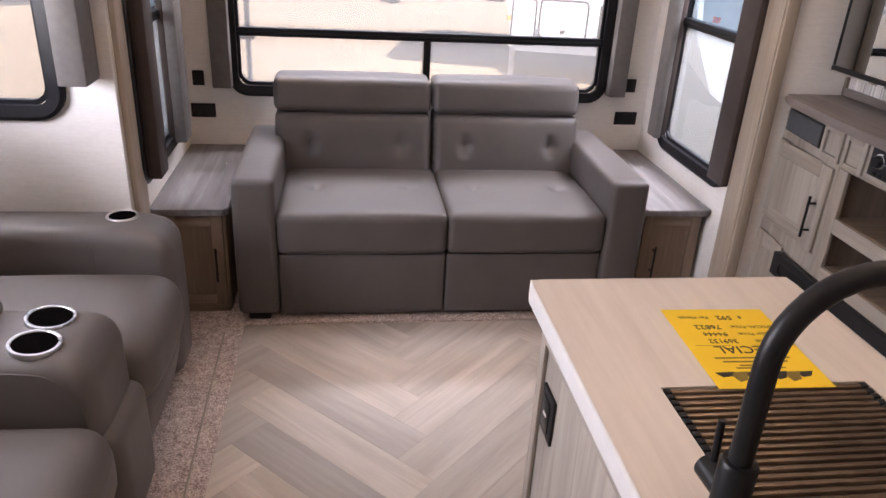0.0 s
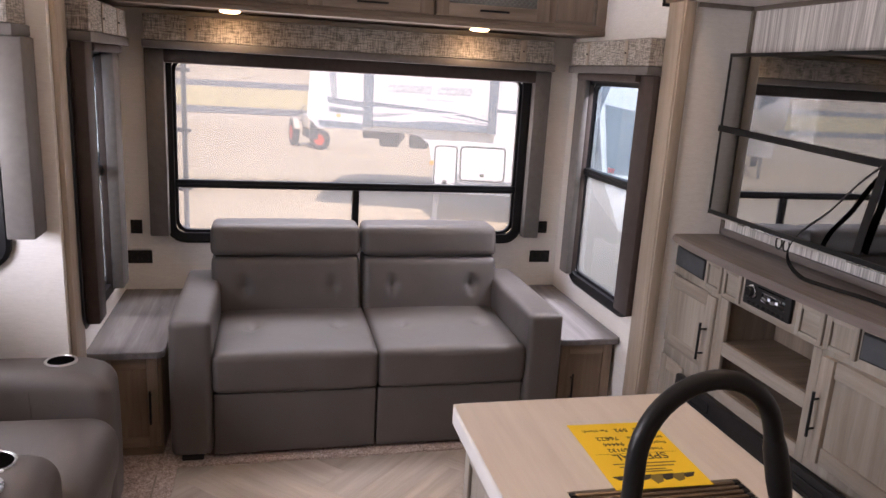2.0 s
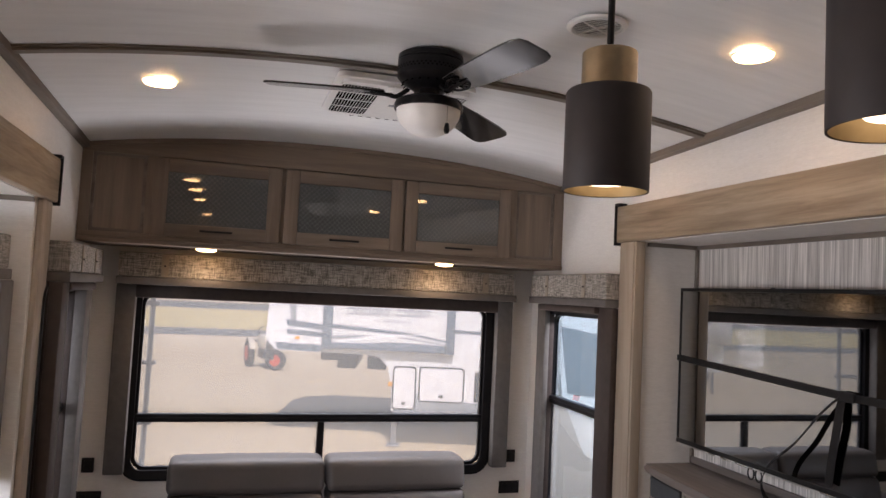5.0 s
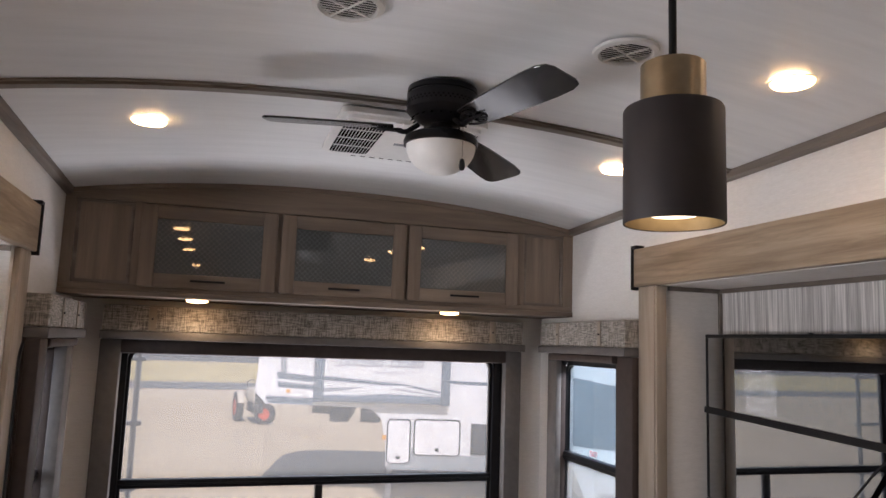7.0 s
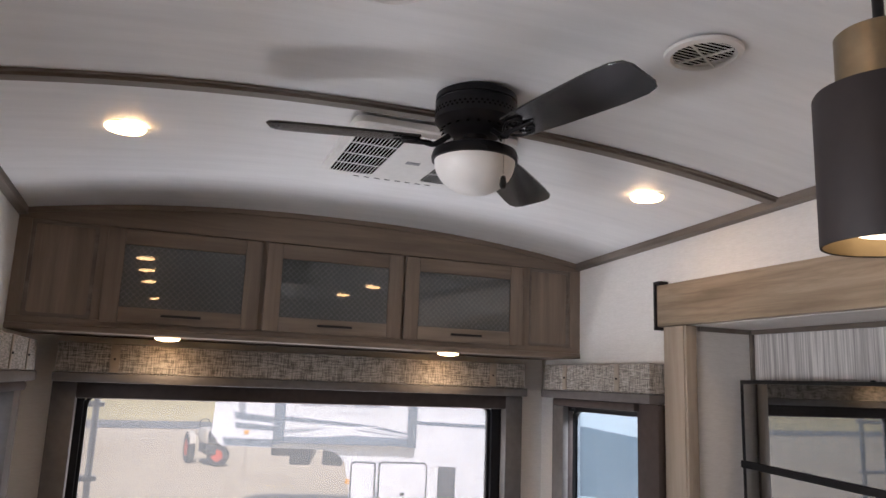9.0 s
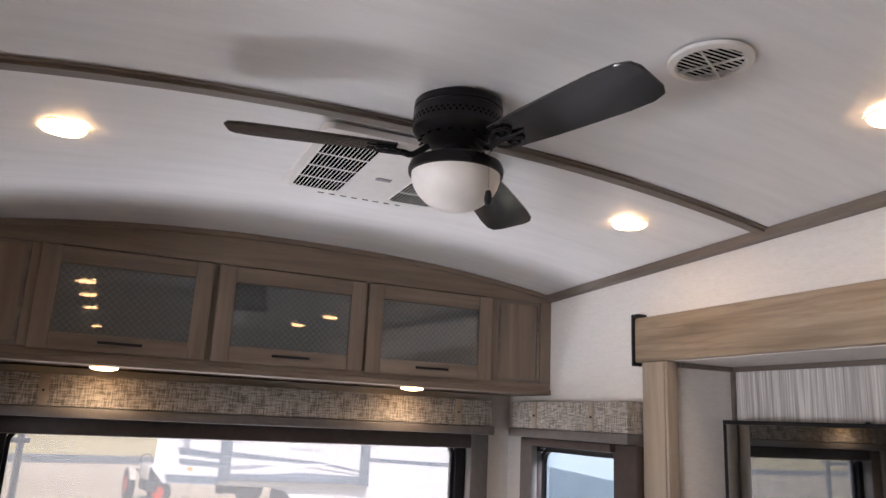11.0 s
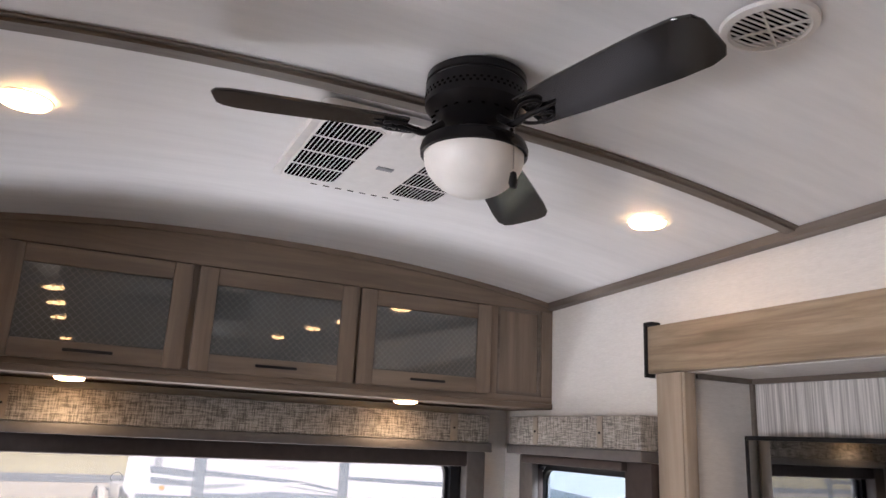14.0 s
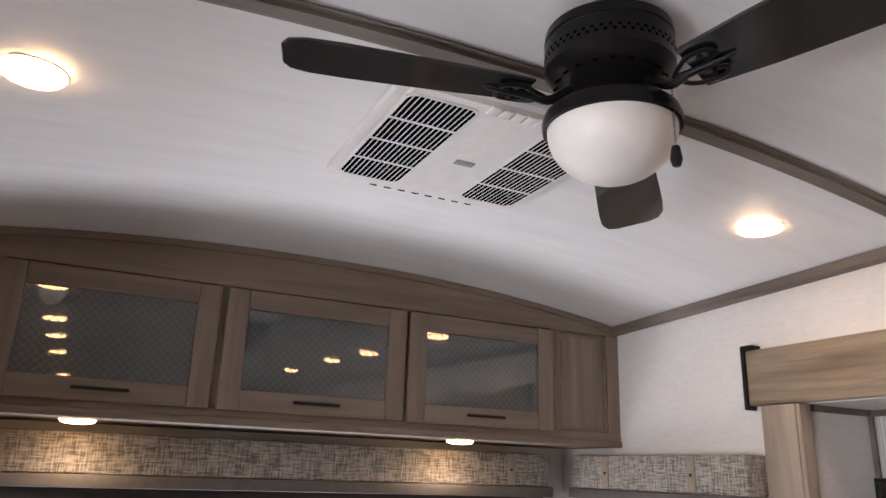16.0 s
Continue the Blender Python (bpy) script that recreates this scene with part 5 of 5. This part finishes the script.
for nm, a, b, c, d in (("worktop_slab", IX0 + 0.006, SKY1, IX1 - 0.006, IY1 - 0.006), ("worktop_slab", IX0 + 0.006, IY0 + 0.006, IX1 - 0.006, SKY0),
                       ("worktop_slab", IX0 + 0.006, SKY0, SKX0, SKY1), ("worktop_slab", SKX1, SKY0, IX1 - 0.006, SKY1)):
    part(nm, box(a, b, 0.8795, c, d, 0.9195), M_COUNTER, top, smooth=0)
outer = rounded_rect(IX0, IY0, IX1, IY1, 0.034)
bm = bmesh.new()
inner = rounded_rect(IX0 + 0.0062, IY0 + 0.0062, IX1 - 0.0062, IY1 - 0.0062, 0.028)
loops = [[bm.verts.new((u, v, z)) for u, v in ps] for ps, z in ((inner, 0.8795), (outer, 0.881), (outer, 0.914), (rounded_rect(IX0 + 0.003, IY0 + 0.003, IX1 - 0.003, IY1 - 0.003, 0.031), 0.9192), (inner, 0.92))]
for la, lb in zip(loops, loops[1:]):
    for i in range(len(outer)):
        bm.faces.new((la[i], la[(i + 1) % len(outer)], lb[(i + 1) % len(outer)], lb[i]))
part("edge_band", bm, M_COUNTER_EDGE, top, "white edge band", smooth=60)
sink = thing("sink", (1.14, 0.88, 0.72), "dark undermount kitchen sink under the rack", "sink")
bm = box(SKX0 + 0.001, SKY0 + 0.001, 0.70, SKX1 - 0.001, SKY1 - 0.001, 0.705)
for a, b, c, d in ((SKX0 + 0.001, SKY0 + 0.001, SKX0 + 0.006, SKY1 - 0.001), (SKX1 - 0.006, SKY0 + 0.001, SKX1 - 0.001, SKY1 - 0.001),
                   (SKX0 + 0.006, SKY0 + 0.001, SKX1 - 0.006, SKY0 + 0.006), (SKX0 + 0.006, SKY1 - 0.006, SKX1 - 0.006, SKY1 - 0.001)):
    box(a, b, 0.705, c, d, 0.908, bm=bm)
part("basin", bm, M_SINK, sink)
rack = thing("drying_rack", (1.14, 1.0, 0.92), "roll-up bronze metal drying rack over the sink", "drying rack")
RX0, RX1 = 0.918, 1.283
for k in range(41):
    y = 1.226 - 0.0156 * k
    part("bar", tube([(RX0 + 0.006, y, 0.9145), (RX1 - 0.006, y, 0.9145)], 0.0056, 8), M_RACK, rack)
for a in (RX0, RX1 - 0.013):
    for k in range(41):
        y = 1.226 - 0.0156 * k
        part("end_grip", box(a, y - 0.0062, 0.9083, a + 0.013, y + 0.0062, 0.9208, 0.002), M_RUBBER, rack)
ps = thing("price_sheet", (1.16, 1.34, 0.9205), "bright yellow printed price sheet lying on the worktop", "paper")
bm = box(1.017, 1.222, 0.9205, 1.225, 1.488, 0.9212)
bm.transform(Matrix.Translation((1.121, 1.355, 0)) @ Matrix.Rotation(radians(-1.5), 4, "Z") @ Matrix.Translation((-1.121, -1.355, 0)))
part("sheet", bm, M_YELLOW, ps, smooth=0)
PM = Matrix.Translation((1.121, 1.355, 0.9214)) @ Matrix.Rotation(radians(178.5), 4, "Z")


def words(body, size, x, y, mat=M_INK):
    lettering(body, size, PM @ Matrix.Translation((x, y, 0)), mat, ps)


words("SPECIAL", 0.034, -0.005, 0.004)
words("Model", 0.014, -0.052, -0.018, M_INK_SOFT)
words("369132", 0.019, 0.028, -0.020)
words("Regular Price:", 0.014, -0.052, -0.043, M_INK_SOFT)
words("94444", 0.019, 0.032, -0.045)
words("SPECIAL Price:", 0.014, -0.052, -0.069, M_INK_SOFT)
words("76822", 0.021, 0.036, -0.071)
words("$", 0.014, -0.045, -0.105, M_INK_SOFT)
words("592", 0.021, -0.012, -0.106)
words("Per Month", 0.014, 0.050, -0.105, M_INK_SOFT)
for k, (y, w) in enumerate(((0.040, 0.14), (0.052, 0.12), (0.064, 0.07), (0.072, 0.09))):
    part("print_line", box(-w / 2, y, 0, w / 2, y + 0.004, 0.0003, m=PM), M_INK_SOFT, ps, smooth=0)
for k in range(7):
    a = -0.075 + k * 0.024
    h = (0.018, 0.03, 0.024, 0.034, 0.02, 0.03, 0.016)[k]
    pts = [(a - 0.014, 0.085), (a - 0.004, 0.085 + h * 0.8), (a + 0.012, 0.085 + h), (a + 0.022, 0.087)]
    part("print_sketch", extrude_poly(pts, 0.0002 + 0.00005 * k, lambda u, v, d: PM @ Vector((u, v, d))), M_INK_SOFT if k % 2 else M_INK, ps, smooth=0)
for a, b in ((-0.094, -0.022), (0.02, 0.09)):
    part("print_rule", box(a, 0.0005, 0, b, 0.0013, 0.0002, m=PM), M_INK_SOFT, ps, smooth=0)

fau = thing("kitchen_faucet", (0.868, 0.938, 0.92), "matte black gooseneck pull-down kitchen faucet", "faucet")
FPX, FPY = 0.876, 0.938
part("base", lathe([(0.0, 0.0), (0.029, 0.0), (0.029, 0.008), (0.0235, 0.012), (0.0235, 0.100), (0.0205, 0.105), (0.0, 0.105)], (FPX, FPY, 0.92), 32), M_BLACK, fau)
arc = [(FPX, FPY, 1.02), (FPX, FPY, 1.10), (FPX, FPY, 1.160)]
dirv = Vector((0.254, 0.012, 0)).normalized()
R = 0.116
for k in range(1, 20):
    a = math.pi * k / 19 * 0.93
    arc.append(Vector((FPX, FPY, 1.160)) + dirv * (R - R * math.cos(a)) + Vector((0, 0, R * math.sin(a))))
end = Vector(arc[-1])
down = (end - Vector(arc[-2])).normalized()
arc.append(end + down * 0.02)
part("neck", tube(arc, 0.0148, 20), M_BLACK, fau)
part("spray_head", tube([end + down * 0.012, end + down * 0.03, end + down * 0.09, end + down * 0.118], 0.019, 20, radii=[0.0150, 0.0180, 0.0190, 0.0175]), M_BLACK, fau)
hb = Vector((FPX, FPY + 0.0, 0.968))
side = Vector((-0.05, 1.0, 0)).normalized()
hd = part("handle_hub", tube([hb, hb + side * 0.03, hb + side * 0.058], 0.0185, 20), M_BLACK, fau)
part("lever", tube([hb + side * 0.046, hb + side * 0.049 + Vector((0, 0, 0.05)), hb + side * 0.051 + Vector((0, 0, 0.079))], 0.0052, 12), M_BLACK, hd)

ol = thing("island_outlet", (0.83, 1.5, 0.63), "black outlet plate with a white-lit switch on the island side", "outlet")
part("plate", box(fx - 0.007, 1.468, 0.607, fx - 0.0005, 1.548, 0.717, 0.002), M_BLACK_PLASTIC, ol)
part("socket", box(fx - 0.010, 1.485, 0.625, fx - 0.0071, 1.531, 0.70, 0.002), M_BLACK, ol)
part("switch", box(fx - 0.0115, 1.498, 0.659, fx - 0.0101, 1.518, 0.666, 0.0005), M_WHITE_PLASTIC, ol, "small white switch")

# ---- carpet ----
part("carpet_strip", box(-0.2615, SL_Y0, 0.0, -0.018, 3.0195, 0.0115, 0.003), M_CARPET, None, "beige flecked carpet strip along the seats", kind="structure", category="carpet")
part("carpet_ridge", tube([(-0.092, 2.95, 0.0115), (-0.084, 2.45, 0.0115), (-0.072, 1.9, 0.0115)], 0.004, 8), M_TAB, None, "tan carpet seam ridge", kind="structure", category="carpet")
part("carpet_rear", box(XL + 0.001, 3.02, 0.0, XR - 0.001, YR - 0.001, 0.0115, 0.003), M_CARPET, None, "beige flecked carpet under the sofa", kind="structure", category="carpet")

# ---- outside ----
GZ = -1.05
bm = bmesh.new()
vs = [bm.verts.new((x, y, GZ)) for x, y in ((-1500, -1500), (1500, -1500), (1500, 1500), (-1500, 1500))]
bm.faces.new(vs)
part("ground", bm, M_DIRT, None, "sunlit tan dirt yard", kind="structure", category="ground", smooth=0)
for nm, y0, y1, mat, lab in (("grass_strip", 47, 82, M_GRASS, "strip of dry yellow grass"), ("road", 41, 47, M_ASPHALT, "grey road beyond the yard"), ("road", 84, 110, M_ASPHALT, "far grey road")):
    bm = box(-300, y0, GZ + 0.004, 300, y1, GZ + 0.03)
    bm.transform(Matrix.Translation((1.4, 24.8, 0)) @ Matrix.Rotation(radians(-2), 4, "Z") @ Matrix.Translation((-1.4, -24.8, 0)))
    part(nm, bm, mat, None, lab, kind="structure", category="ground", smooth=0)


def wheel(name, m, r, w, parent, hub):
    wh = part(name, lathe([(r * 0.55, -w / 2), (r * 0.9, -w / 2), (r, -w * 0.32), (r, w * 0.32), (r * 0.9, w / 2), (r * 0.55, w / 2)], (0, 0, 0), 36, m=m @ pose(0, 0, 0, 90)), M_TYRE, parent)
    part("rim", lathe([(0.0, -w * 0.3), (r * 0.3, -w * 0.42), (r * 0.5, -w * 0.36), (r * 0.56, -w * 0.48), (r * 0.56, w * 0.48), (0.0, w * 0.3)], (0, 0, 0), 28, m=m @ pose(0, 0, 0, 90)), hub, wh)
    return wh


# fifth-wheel trailer, side on
TM = Matrix.Translation((3.30, 13.03, GZ)) @ Matrix.Rotation(radians(-14), 4, "Z")
tr = thing("travel_trailer", TM.translation, "white fifth-wheel travel trailer with grey graphics, parked side on", "trailer")


def tbox(x0, y0, z0, x1, y1, z1, bevel=0.0, bm=None):
    return box(x0, y0, z0, x1, y1, z1, bevel, bm=bm, m=TM)


def tput(y):
    return lambda u, v, d: TM @ Vector((u, y - d, v))


prof = [(-2.38, 1.86), (-2.2, 1.66), (-0.55, 1.64), (-0.32, 1.60), (-0.16, 1.45), (-0.07, 1.0), (-0.07, 0.66), (8.6, 0.66), (8.6, 3.9), (-1.4, 3.9), (-2.0, 3.6), (-2.33, 2.9)]
part("body", extrude_poly(prof, -2.45, tput(0.0)), M_TRAILER, tr, smooth=30)
part("skirt", extrude_poly([(-0.01, 0.60), (8.5, 0.60), (8.5, 0.86), (1.2, 0.86), (1.15, 0.98), (0.3, 0.98), (0.28, 0.80), (-0.01, 0.80)], 0.02, tput(-0.001)), M_TRAILER_GREY, tr, "grey lower skirt")
sl = part("slide_box", tbox(-1.30, -0.16, 1.80, 0.98, -0.005, 3.75, 0.02), M_TRAILER, tr, "white bedroom slide-out")
part("slide_trim", tbox(-1.36, -0.185, 1.72, -1.18, -0.004, 3.8, 0.02), M_TRAILER_BLUE, tr)
part("slide_trim", tbox(0.86, -0.185, 1.72, 1.02, -0.004, 3.8, 0.02), M_TRAILER_BLUE, tr)
part("slide_trim", tbox(-1.18, -0.184, 1.74, 0.86, -0.004, 1.85, 0.01), M_TRAILER_BLUE, tr)
for nm, pts, mat in (("graphic_stripe", [(-1.18, 2.10), (0.3, 2.02), (0.86, 1.93), (0.86, 1.96), (0.3, 2.07), (-1.18, 2.18)], M_TRAILER_BLUE),
                     ("graphic_stripe", [(-1.18, 1.90), (-0.2, 2.0), (0.86, 1.88), (0.86, 1.90), (-0.2, 2.03), (-1.18, 1.97)], M_TRAILER_GREY)):
    part(nm, extrude_poly(pts, 0.004, tput(-0.161)), mat, sl)
for nm, pts, mat in (("graphic_stripe", [(-2.0, 2.10), (-1.37, 2.05), (-1.37, 2.15), (-2.04, 2.22)], M_TRAILER_BLUE),
                     ("graphic_stripe", [(-2.0, 1.95), (-1.37, 1.92), (-1.37, 2.0), (-2.0, 2.05)], M_TRAILER_BLUE),
                     ("graphic_stripe", [(-2.05, 3.0), (-1.95, 2.2), (-1.85, 2.2), (-1.9, 3.4)], M_TRAILER_GREY),
                     ("graphic_stripe", [(1.03, 2.10), (2.6, 2.05), (4.0, 2.08), (2.6, 2.12), (1.03, 2.16)], M_TRAILER_BLUE)):
    part(nm, extrude_poly(pts, 0.004, tput(-0.001)), mat, tr)
for pts, mat in (([(-1.18, 1.78), (0.86, 1.78), (0.86, 1.87), (-0.1, 1.90), (-1.18, 1.80)], M_TRAILER_BLUE), ([(-1.18, 1.83), (-0.45, 2.02), (0.5, 2.06), (-0.3, 1.94)], M_TRAILER)):
    part("graphic_stripe", extrude_poly(pts, 0.007, tput(-0.161)), mat, sl)
part("belly_band", extrude_poly([(-2.15, 1.67), (-1.37, 1.66), (-1.37, 1.78), (-2.2, 1.80)], 0.004, tput(-0.001)), M_TRAILER_BLUE, tr)
for a, b in ((-1.1, 0.75), (-0.55, 1.35)):
    part("front_crossbeam", tbox(a, 0.3, 1.35, a + 0.35, 2.1, 1.6, 0.03), M_TRAILER_DARK, tr)
# the maker's mark stands as plain slanted bars
x = -0.95
for k, w in enumerate((0.13, 0.12, 0.12, 0.10, 0.05, 0.12, 0.0, 0.17, 0.13, 0.10, 0.11)):
    if w:
        pts = [(x, 2.36), (x + w, 2.36), (x + w + 0.04, 2.49), (x + 0.04, 2.49)]
        part("mark_bar", extrude_poly(pts, 0.006, tput(-0.161)), M_TRAILER_GREY, sl)
        if w > 0.06:
            part("mark_bar", extrude_poly([(x + 0.035, 2.395), (x + w - 0.02, 2.395), (x + w, 2.455), (x + 0.055, 2.455)], 0.004, tput(-0.1671)), M_TRAILER, sl)
    x += w + 0.025 if w else 0.10
for k in range(8):
    part("mark_bar", tbox(-0.28 + 0.065 * k, -0.166, 2.24, -0.245 + 0.065 * k, -0.161, 2.28), M_TRAILER_GREY, sl)
part("slide_window", extrude_poly(rounded_rect(-0.75, 2.80, 0.55, 3.3, 0.08), 0.012, tput(-0.161)), M_TRAILER_DARK, sl)
part("side_window", extrude_poly(rounded_rect(1.45, 2.55, 2.1, 3.1, 0.08), 0.012, tput(-0.001)), M_TRAILER_BLUE, tr)
for u0, v0, u1, v1 in ((-0.03, 0.72, 0.34, 1.44), (0.44, 0.87, 1.21, 1.45)):
    dr = part("storage_door", extrude_poly(rounded_rect(u0, v0, u1, v1, 0.06), 0.018, tput(-0.022)), M_TRAILER, tr)
    part("door_gasket", ring(u0 - 0.03, v0 - 0.03, u1 + 0.03, v1 + 0.03, 0.08, 0.035, 0.024, tput(-0.004)), M_TRAILER_DARK, dr)
    part("latch", tbox((u0 + u1) / 2 - 0.04, -0.055, v0 + 0.06, (u0 + u1) / 2 + 0.04, -0.0405, v0 + 0.12, 0.005), M_TRAILER_DARK, dr)
part("utility_panel", tbox(1.42, -0.03, 0.88, 1.72, -0.004, 1.42, 0.01), M_TRAILER_DARK, tr)
part("marker_lamp", tbox(-0.14, -0.03, 1.10, -0.06, -0.004, 1.18, 0.01), M_AMBER, tr, "amber marker lamp")
part("marker_lamp", tbox(-1.85, -0.03, 1.86, -1.77, -0.004, 1.92, 0.01), M_AMBER, tr, "amber marker lamp")
part("landing_leg", tbox(-0.05, 0.15, 0.04, 0.05, 0.25, 0.75, 0.01), M_ALU, tr)
part("leg_foot", tbox(-0.12, 0.08, 0.0, 0.12, 0.32, 0.04, 0.01), M_ALU, tr)
part("landing_leg", tbox(-0.05, 2.05, 0.04, 0.05, 2.15, 0.75, 0.01), M_ALU, tr)
part("pin_box", tbox(-1.5, 1.0, 1.42, -0.95, 1.45, 1.76, 0.03), M_TRAILER_DARK, tr)
for x in (5.2, 6.15):
    wheel("wheel", TM @ pose(x, 0.2, 0.4), 0.4, 0.24, tr, M_ALU)

# small tractor behind the trailer
CM = Matrix.Translation((1.62, 25.6, GZ)) @ Matrix.Rotation(radians(-80), 4, "Z") @ Matrix.Scale(0.80, 4)
tc = thing("tractor", CM.translation, "old white tractor with orange wheel hubs", "tractor")
part("hood", box(-0.55, -0.24, 0.85, 0.85, 0.24, 1.42, 0.10, m=CM), M_CREAM, tc)
part("grille", box(0.851, -0.18, 0.88, 0.875, 0.18, 1.34, 0.02, m=CM), M_TRAILER_DARK, tc)
part("engine", box(-0.5, -0.2, 0.45, 0.8, 0.2, 0.849, 0.04, m=CM), M_TRAILER_DARK, tc)
part("seat", box(-1.15, -0.22, 1.05, -0.75, 0.22, 1.14, 0.04, m=CM), M_TRAILER_DARK, tc)
part("steering_wheel", tube([CM @ Vector((-0.62 + 0.06 * math.sin(k * 0.35), 0.2 * math.cos(k * 0.35), 1.55 + 0.18 * math.sin(k * 0.35))) for k in range(18)], 0.018, 6), M_TRAILER_DARK, tc)
for y in (-0.62, 0.38):
    arc = [(-0.75 + 0.66 * math.cos(radians(q)), 0.58 + 0.66 * math.sin(radians(q))) for q in range(20, 161, 14)]
    arc += [(-0.75 + 0.62 * math.cos(radians(q)), 0.58 + 0.62 * math.sin(radians(q))) for q in range(160, 19, -14)]
    part("fender", extrude_poly(arc, 0.24, lambda u, v, d: CM @ Vector((u, y + d, v))), M_CREAM, tc)
for x, y, r, turn in ((0.72, 0.30, 0.42, 55), (-0.75, -0.5, 0.58, 0), (-0.75, 0.5, 0.58, 0)):
    wheel("wheel", CM @ pose(x, y, r, 0, 0, turn), r, 0.26, tc, M_ORANGE)

# neighbouring motorhome seen through the side window and in the screen
NM = Matrix.Translation((4.7, 7.4, GZ)) @ Matrix.Rotation(radians(-18), 4, "Z")
nb = thing("parked_camper", NM.translation, "white and grey camper front cap parked alongside", "trailer")
cap = [(0.0, 0.75), (-0.5, 1.1), (-0.75, 1.7), (-0.85, 2.4), (-0.6, 3.2), (0.1, 3.9), (7.0, 3.9), (7.0, 0.75)]
part("body", extrude_poly(cap, 2.45, lambda u, v, d: NM @ Vector((u, d, v))), M_TRAILER, nb, smooth=60)
for pts, mat in (([(-0.7, 1.75), (1.2, 1.6), (3.5, 2.4), (3.2, 2.9), (1.0, 2.2), (-0.8, 2.5)], M_TRAILER_GREY), ([(-0.2, 1.0), (2.0, 1.0), (4.0, 1.7), (3.4, 1.75), (1.5, 1.3), (-0.4, 1.25)], M_TRAILER_BLUE)):
    for d in (-0.004, 2.454):
        part("graphic_stripe", extrude_poly(pts, 0.003, lambda u, v, e: NM @ Vector((u, d + (e if d > 0 else -e), v))), mat, nb)
part("windscreen", box(-0.86, 0.5, 1.9, -0.55, 1.95, 2.6, 0.05, m=NM), M_TRAILER_BLUE, nb)
for y in (0.1, 2.35):
    wheel("wheel", NM @ pose(3.5, y, 0.4), 0.4, 0.22, nb, M_ALU)
part("jack", box(0.4, 0.3, 0.0, 0.5, 0.4, 0.76, m=NM), M_ALU, nb)

# camper across the yard, front on
QM = Matrix.Translation((-9.2, 19.0, GZ)) @ Matrix.Rotation(radians(122), 4, "Z")
qb = thing("parked_camper", QM.translation, "white fifth-wheel camper with dark slanted front graphics", "trailer")
part("body", extrude_poly([(0, 1.7), (-0.4, 2.2), (-0.35, 3.0), (0.3, 3.9), (9, 3.9), (9, 0.7), (2.3, 0.7), (2.0, 1.6)], 2.45, lambda u, v, d: QM @ Vector((u, d - 1.2, v))), M_TRAILER, qb, smooth=60)
part("front_badge", box(-0.47, -0.35, 2.25, -0.30, 0.35, 2.85, 0.03, m=QM), M_TRAILER_BLUE, qb)
for s in (-1, 1):
    part("front_graphic", extrude_poly([(0.45 * s, 2.2), (1.15 * s, 2.75), (1.15 * s, 2.95), (0.5 * s, 2.6)], 0.1, lambda u, v, d: QM @ Vector((-0.46 + d, u, v))), M_TRAILER_BLUE, qb)
part("landing_leg", box(2.4, -1.0, 0.0, 2.5, -0.9, 0.72, m=QM), M_ALU, qb)
part("landing_leg", box(2.4, 0.9, 0.0, 2.5, 1.0, 0.72, m=QM), M_ALU, qb)
for y in (-1.1, 1.05):
    wheel("wheel", QM @ pose(6.5, y, 0.4), 0.4, 0.22, qb, M_ALU)

# ladder on the rear outside wall
ld = thing("roof_ladder", (-0.2, 4.16, 0.0), "grey aluminium roof ladder outside the rear window", "ladder")
for x in (-0.078, -0.43):
    part("rail", tube([(x, 4.16, -0.1), (x, 4.16, 2.75), (x, 4.10, 2.85)], 0.014, 10), M_ALU, ld)
for k in range(9):
    z = 0.08 + 0.309 * k
    part("rung", box(-0.46, 4.145, z - 0.011, -0.045, 4.175, z + 0.011, 0.004), M_ALU, ld)
for x in (-0.078, -0.43):
    for z in (0.3, 1.95):
        part("standoff", tube([(x, 4.061, z), (x, 4.16, z)], 0.011, 8), M_ALU, ld)

# window label
ex = thing("exit_label", (XR + 0.012, 3.45, 1.25), "small red exit lettering on the side window", "label")
lettering("EXIT", 0.035, Matrix.Translation((XR + 0.011, 3.42, 1.245)) @ pose(0, 0, 0, 90, 0, -90), M_RED, ex)

# ---- herringbone planks ----
PW, PL = 0.152, 0.76


def plank_data():
    bm = box(-PL / 2 + 0.0002, -PW / 2 + 0.0002, -0.0035, PL / 2 - 0.0002, PW / 2 - 0.0002, 0.0, 0.0004, segs=1)
    me = bpy.data.meshes.new("plank")
    bm.to_mesh(me)
    bm.free()
    me.materials.append(M_PLANK)
    return me


plank_mesh = plank_data()
c45 = math.cos(radians(45))
# herringbone lattice in the turned frame: each pair is one plank along u and one along v
HX, HY = 0.673, 2.048


def add_plank(cu, cv, along_u):
    x = HX + c45 * (cu - cv)
    y = HY + c45 * (cu + cv)
    if not (-0.35 < x < 2.1 and YB + 0.3 < y < 3.4):
        return
    ob = new("plank", plank_mesh)
    ob.parent = floor
    ob.matrix_basis = pose(x, y, 0, 0, 0, 45 if along_u else 135)


for i in range(-30, 31):
    for j in range(-4, 5):
        # stair-step: shift by (PW, PW) along the stair, and by (PL, -PL) across
        u = i * PW + j * PL
        v = i * PW - j * PL
        add_plank(u + PL / 2, v + PW / 2, True)
        add_plank(u + PW / 2, v + PW + PL / 2, False)
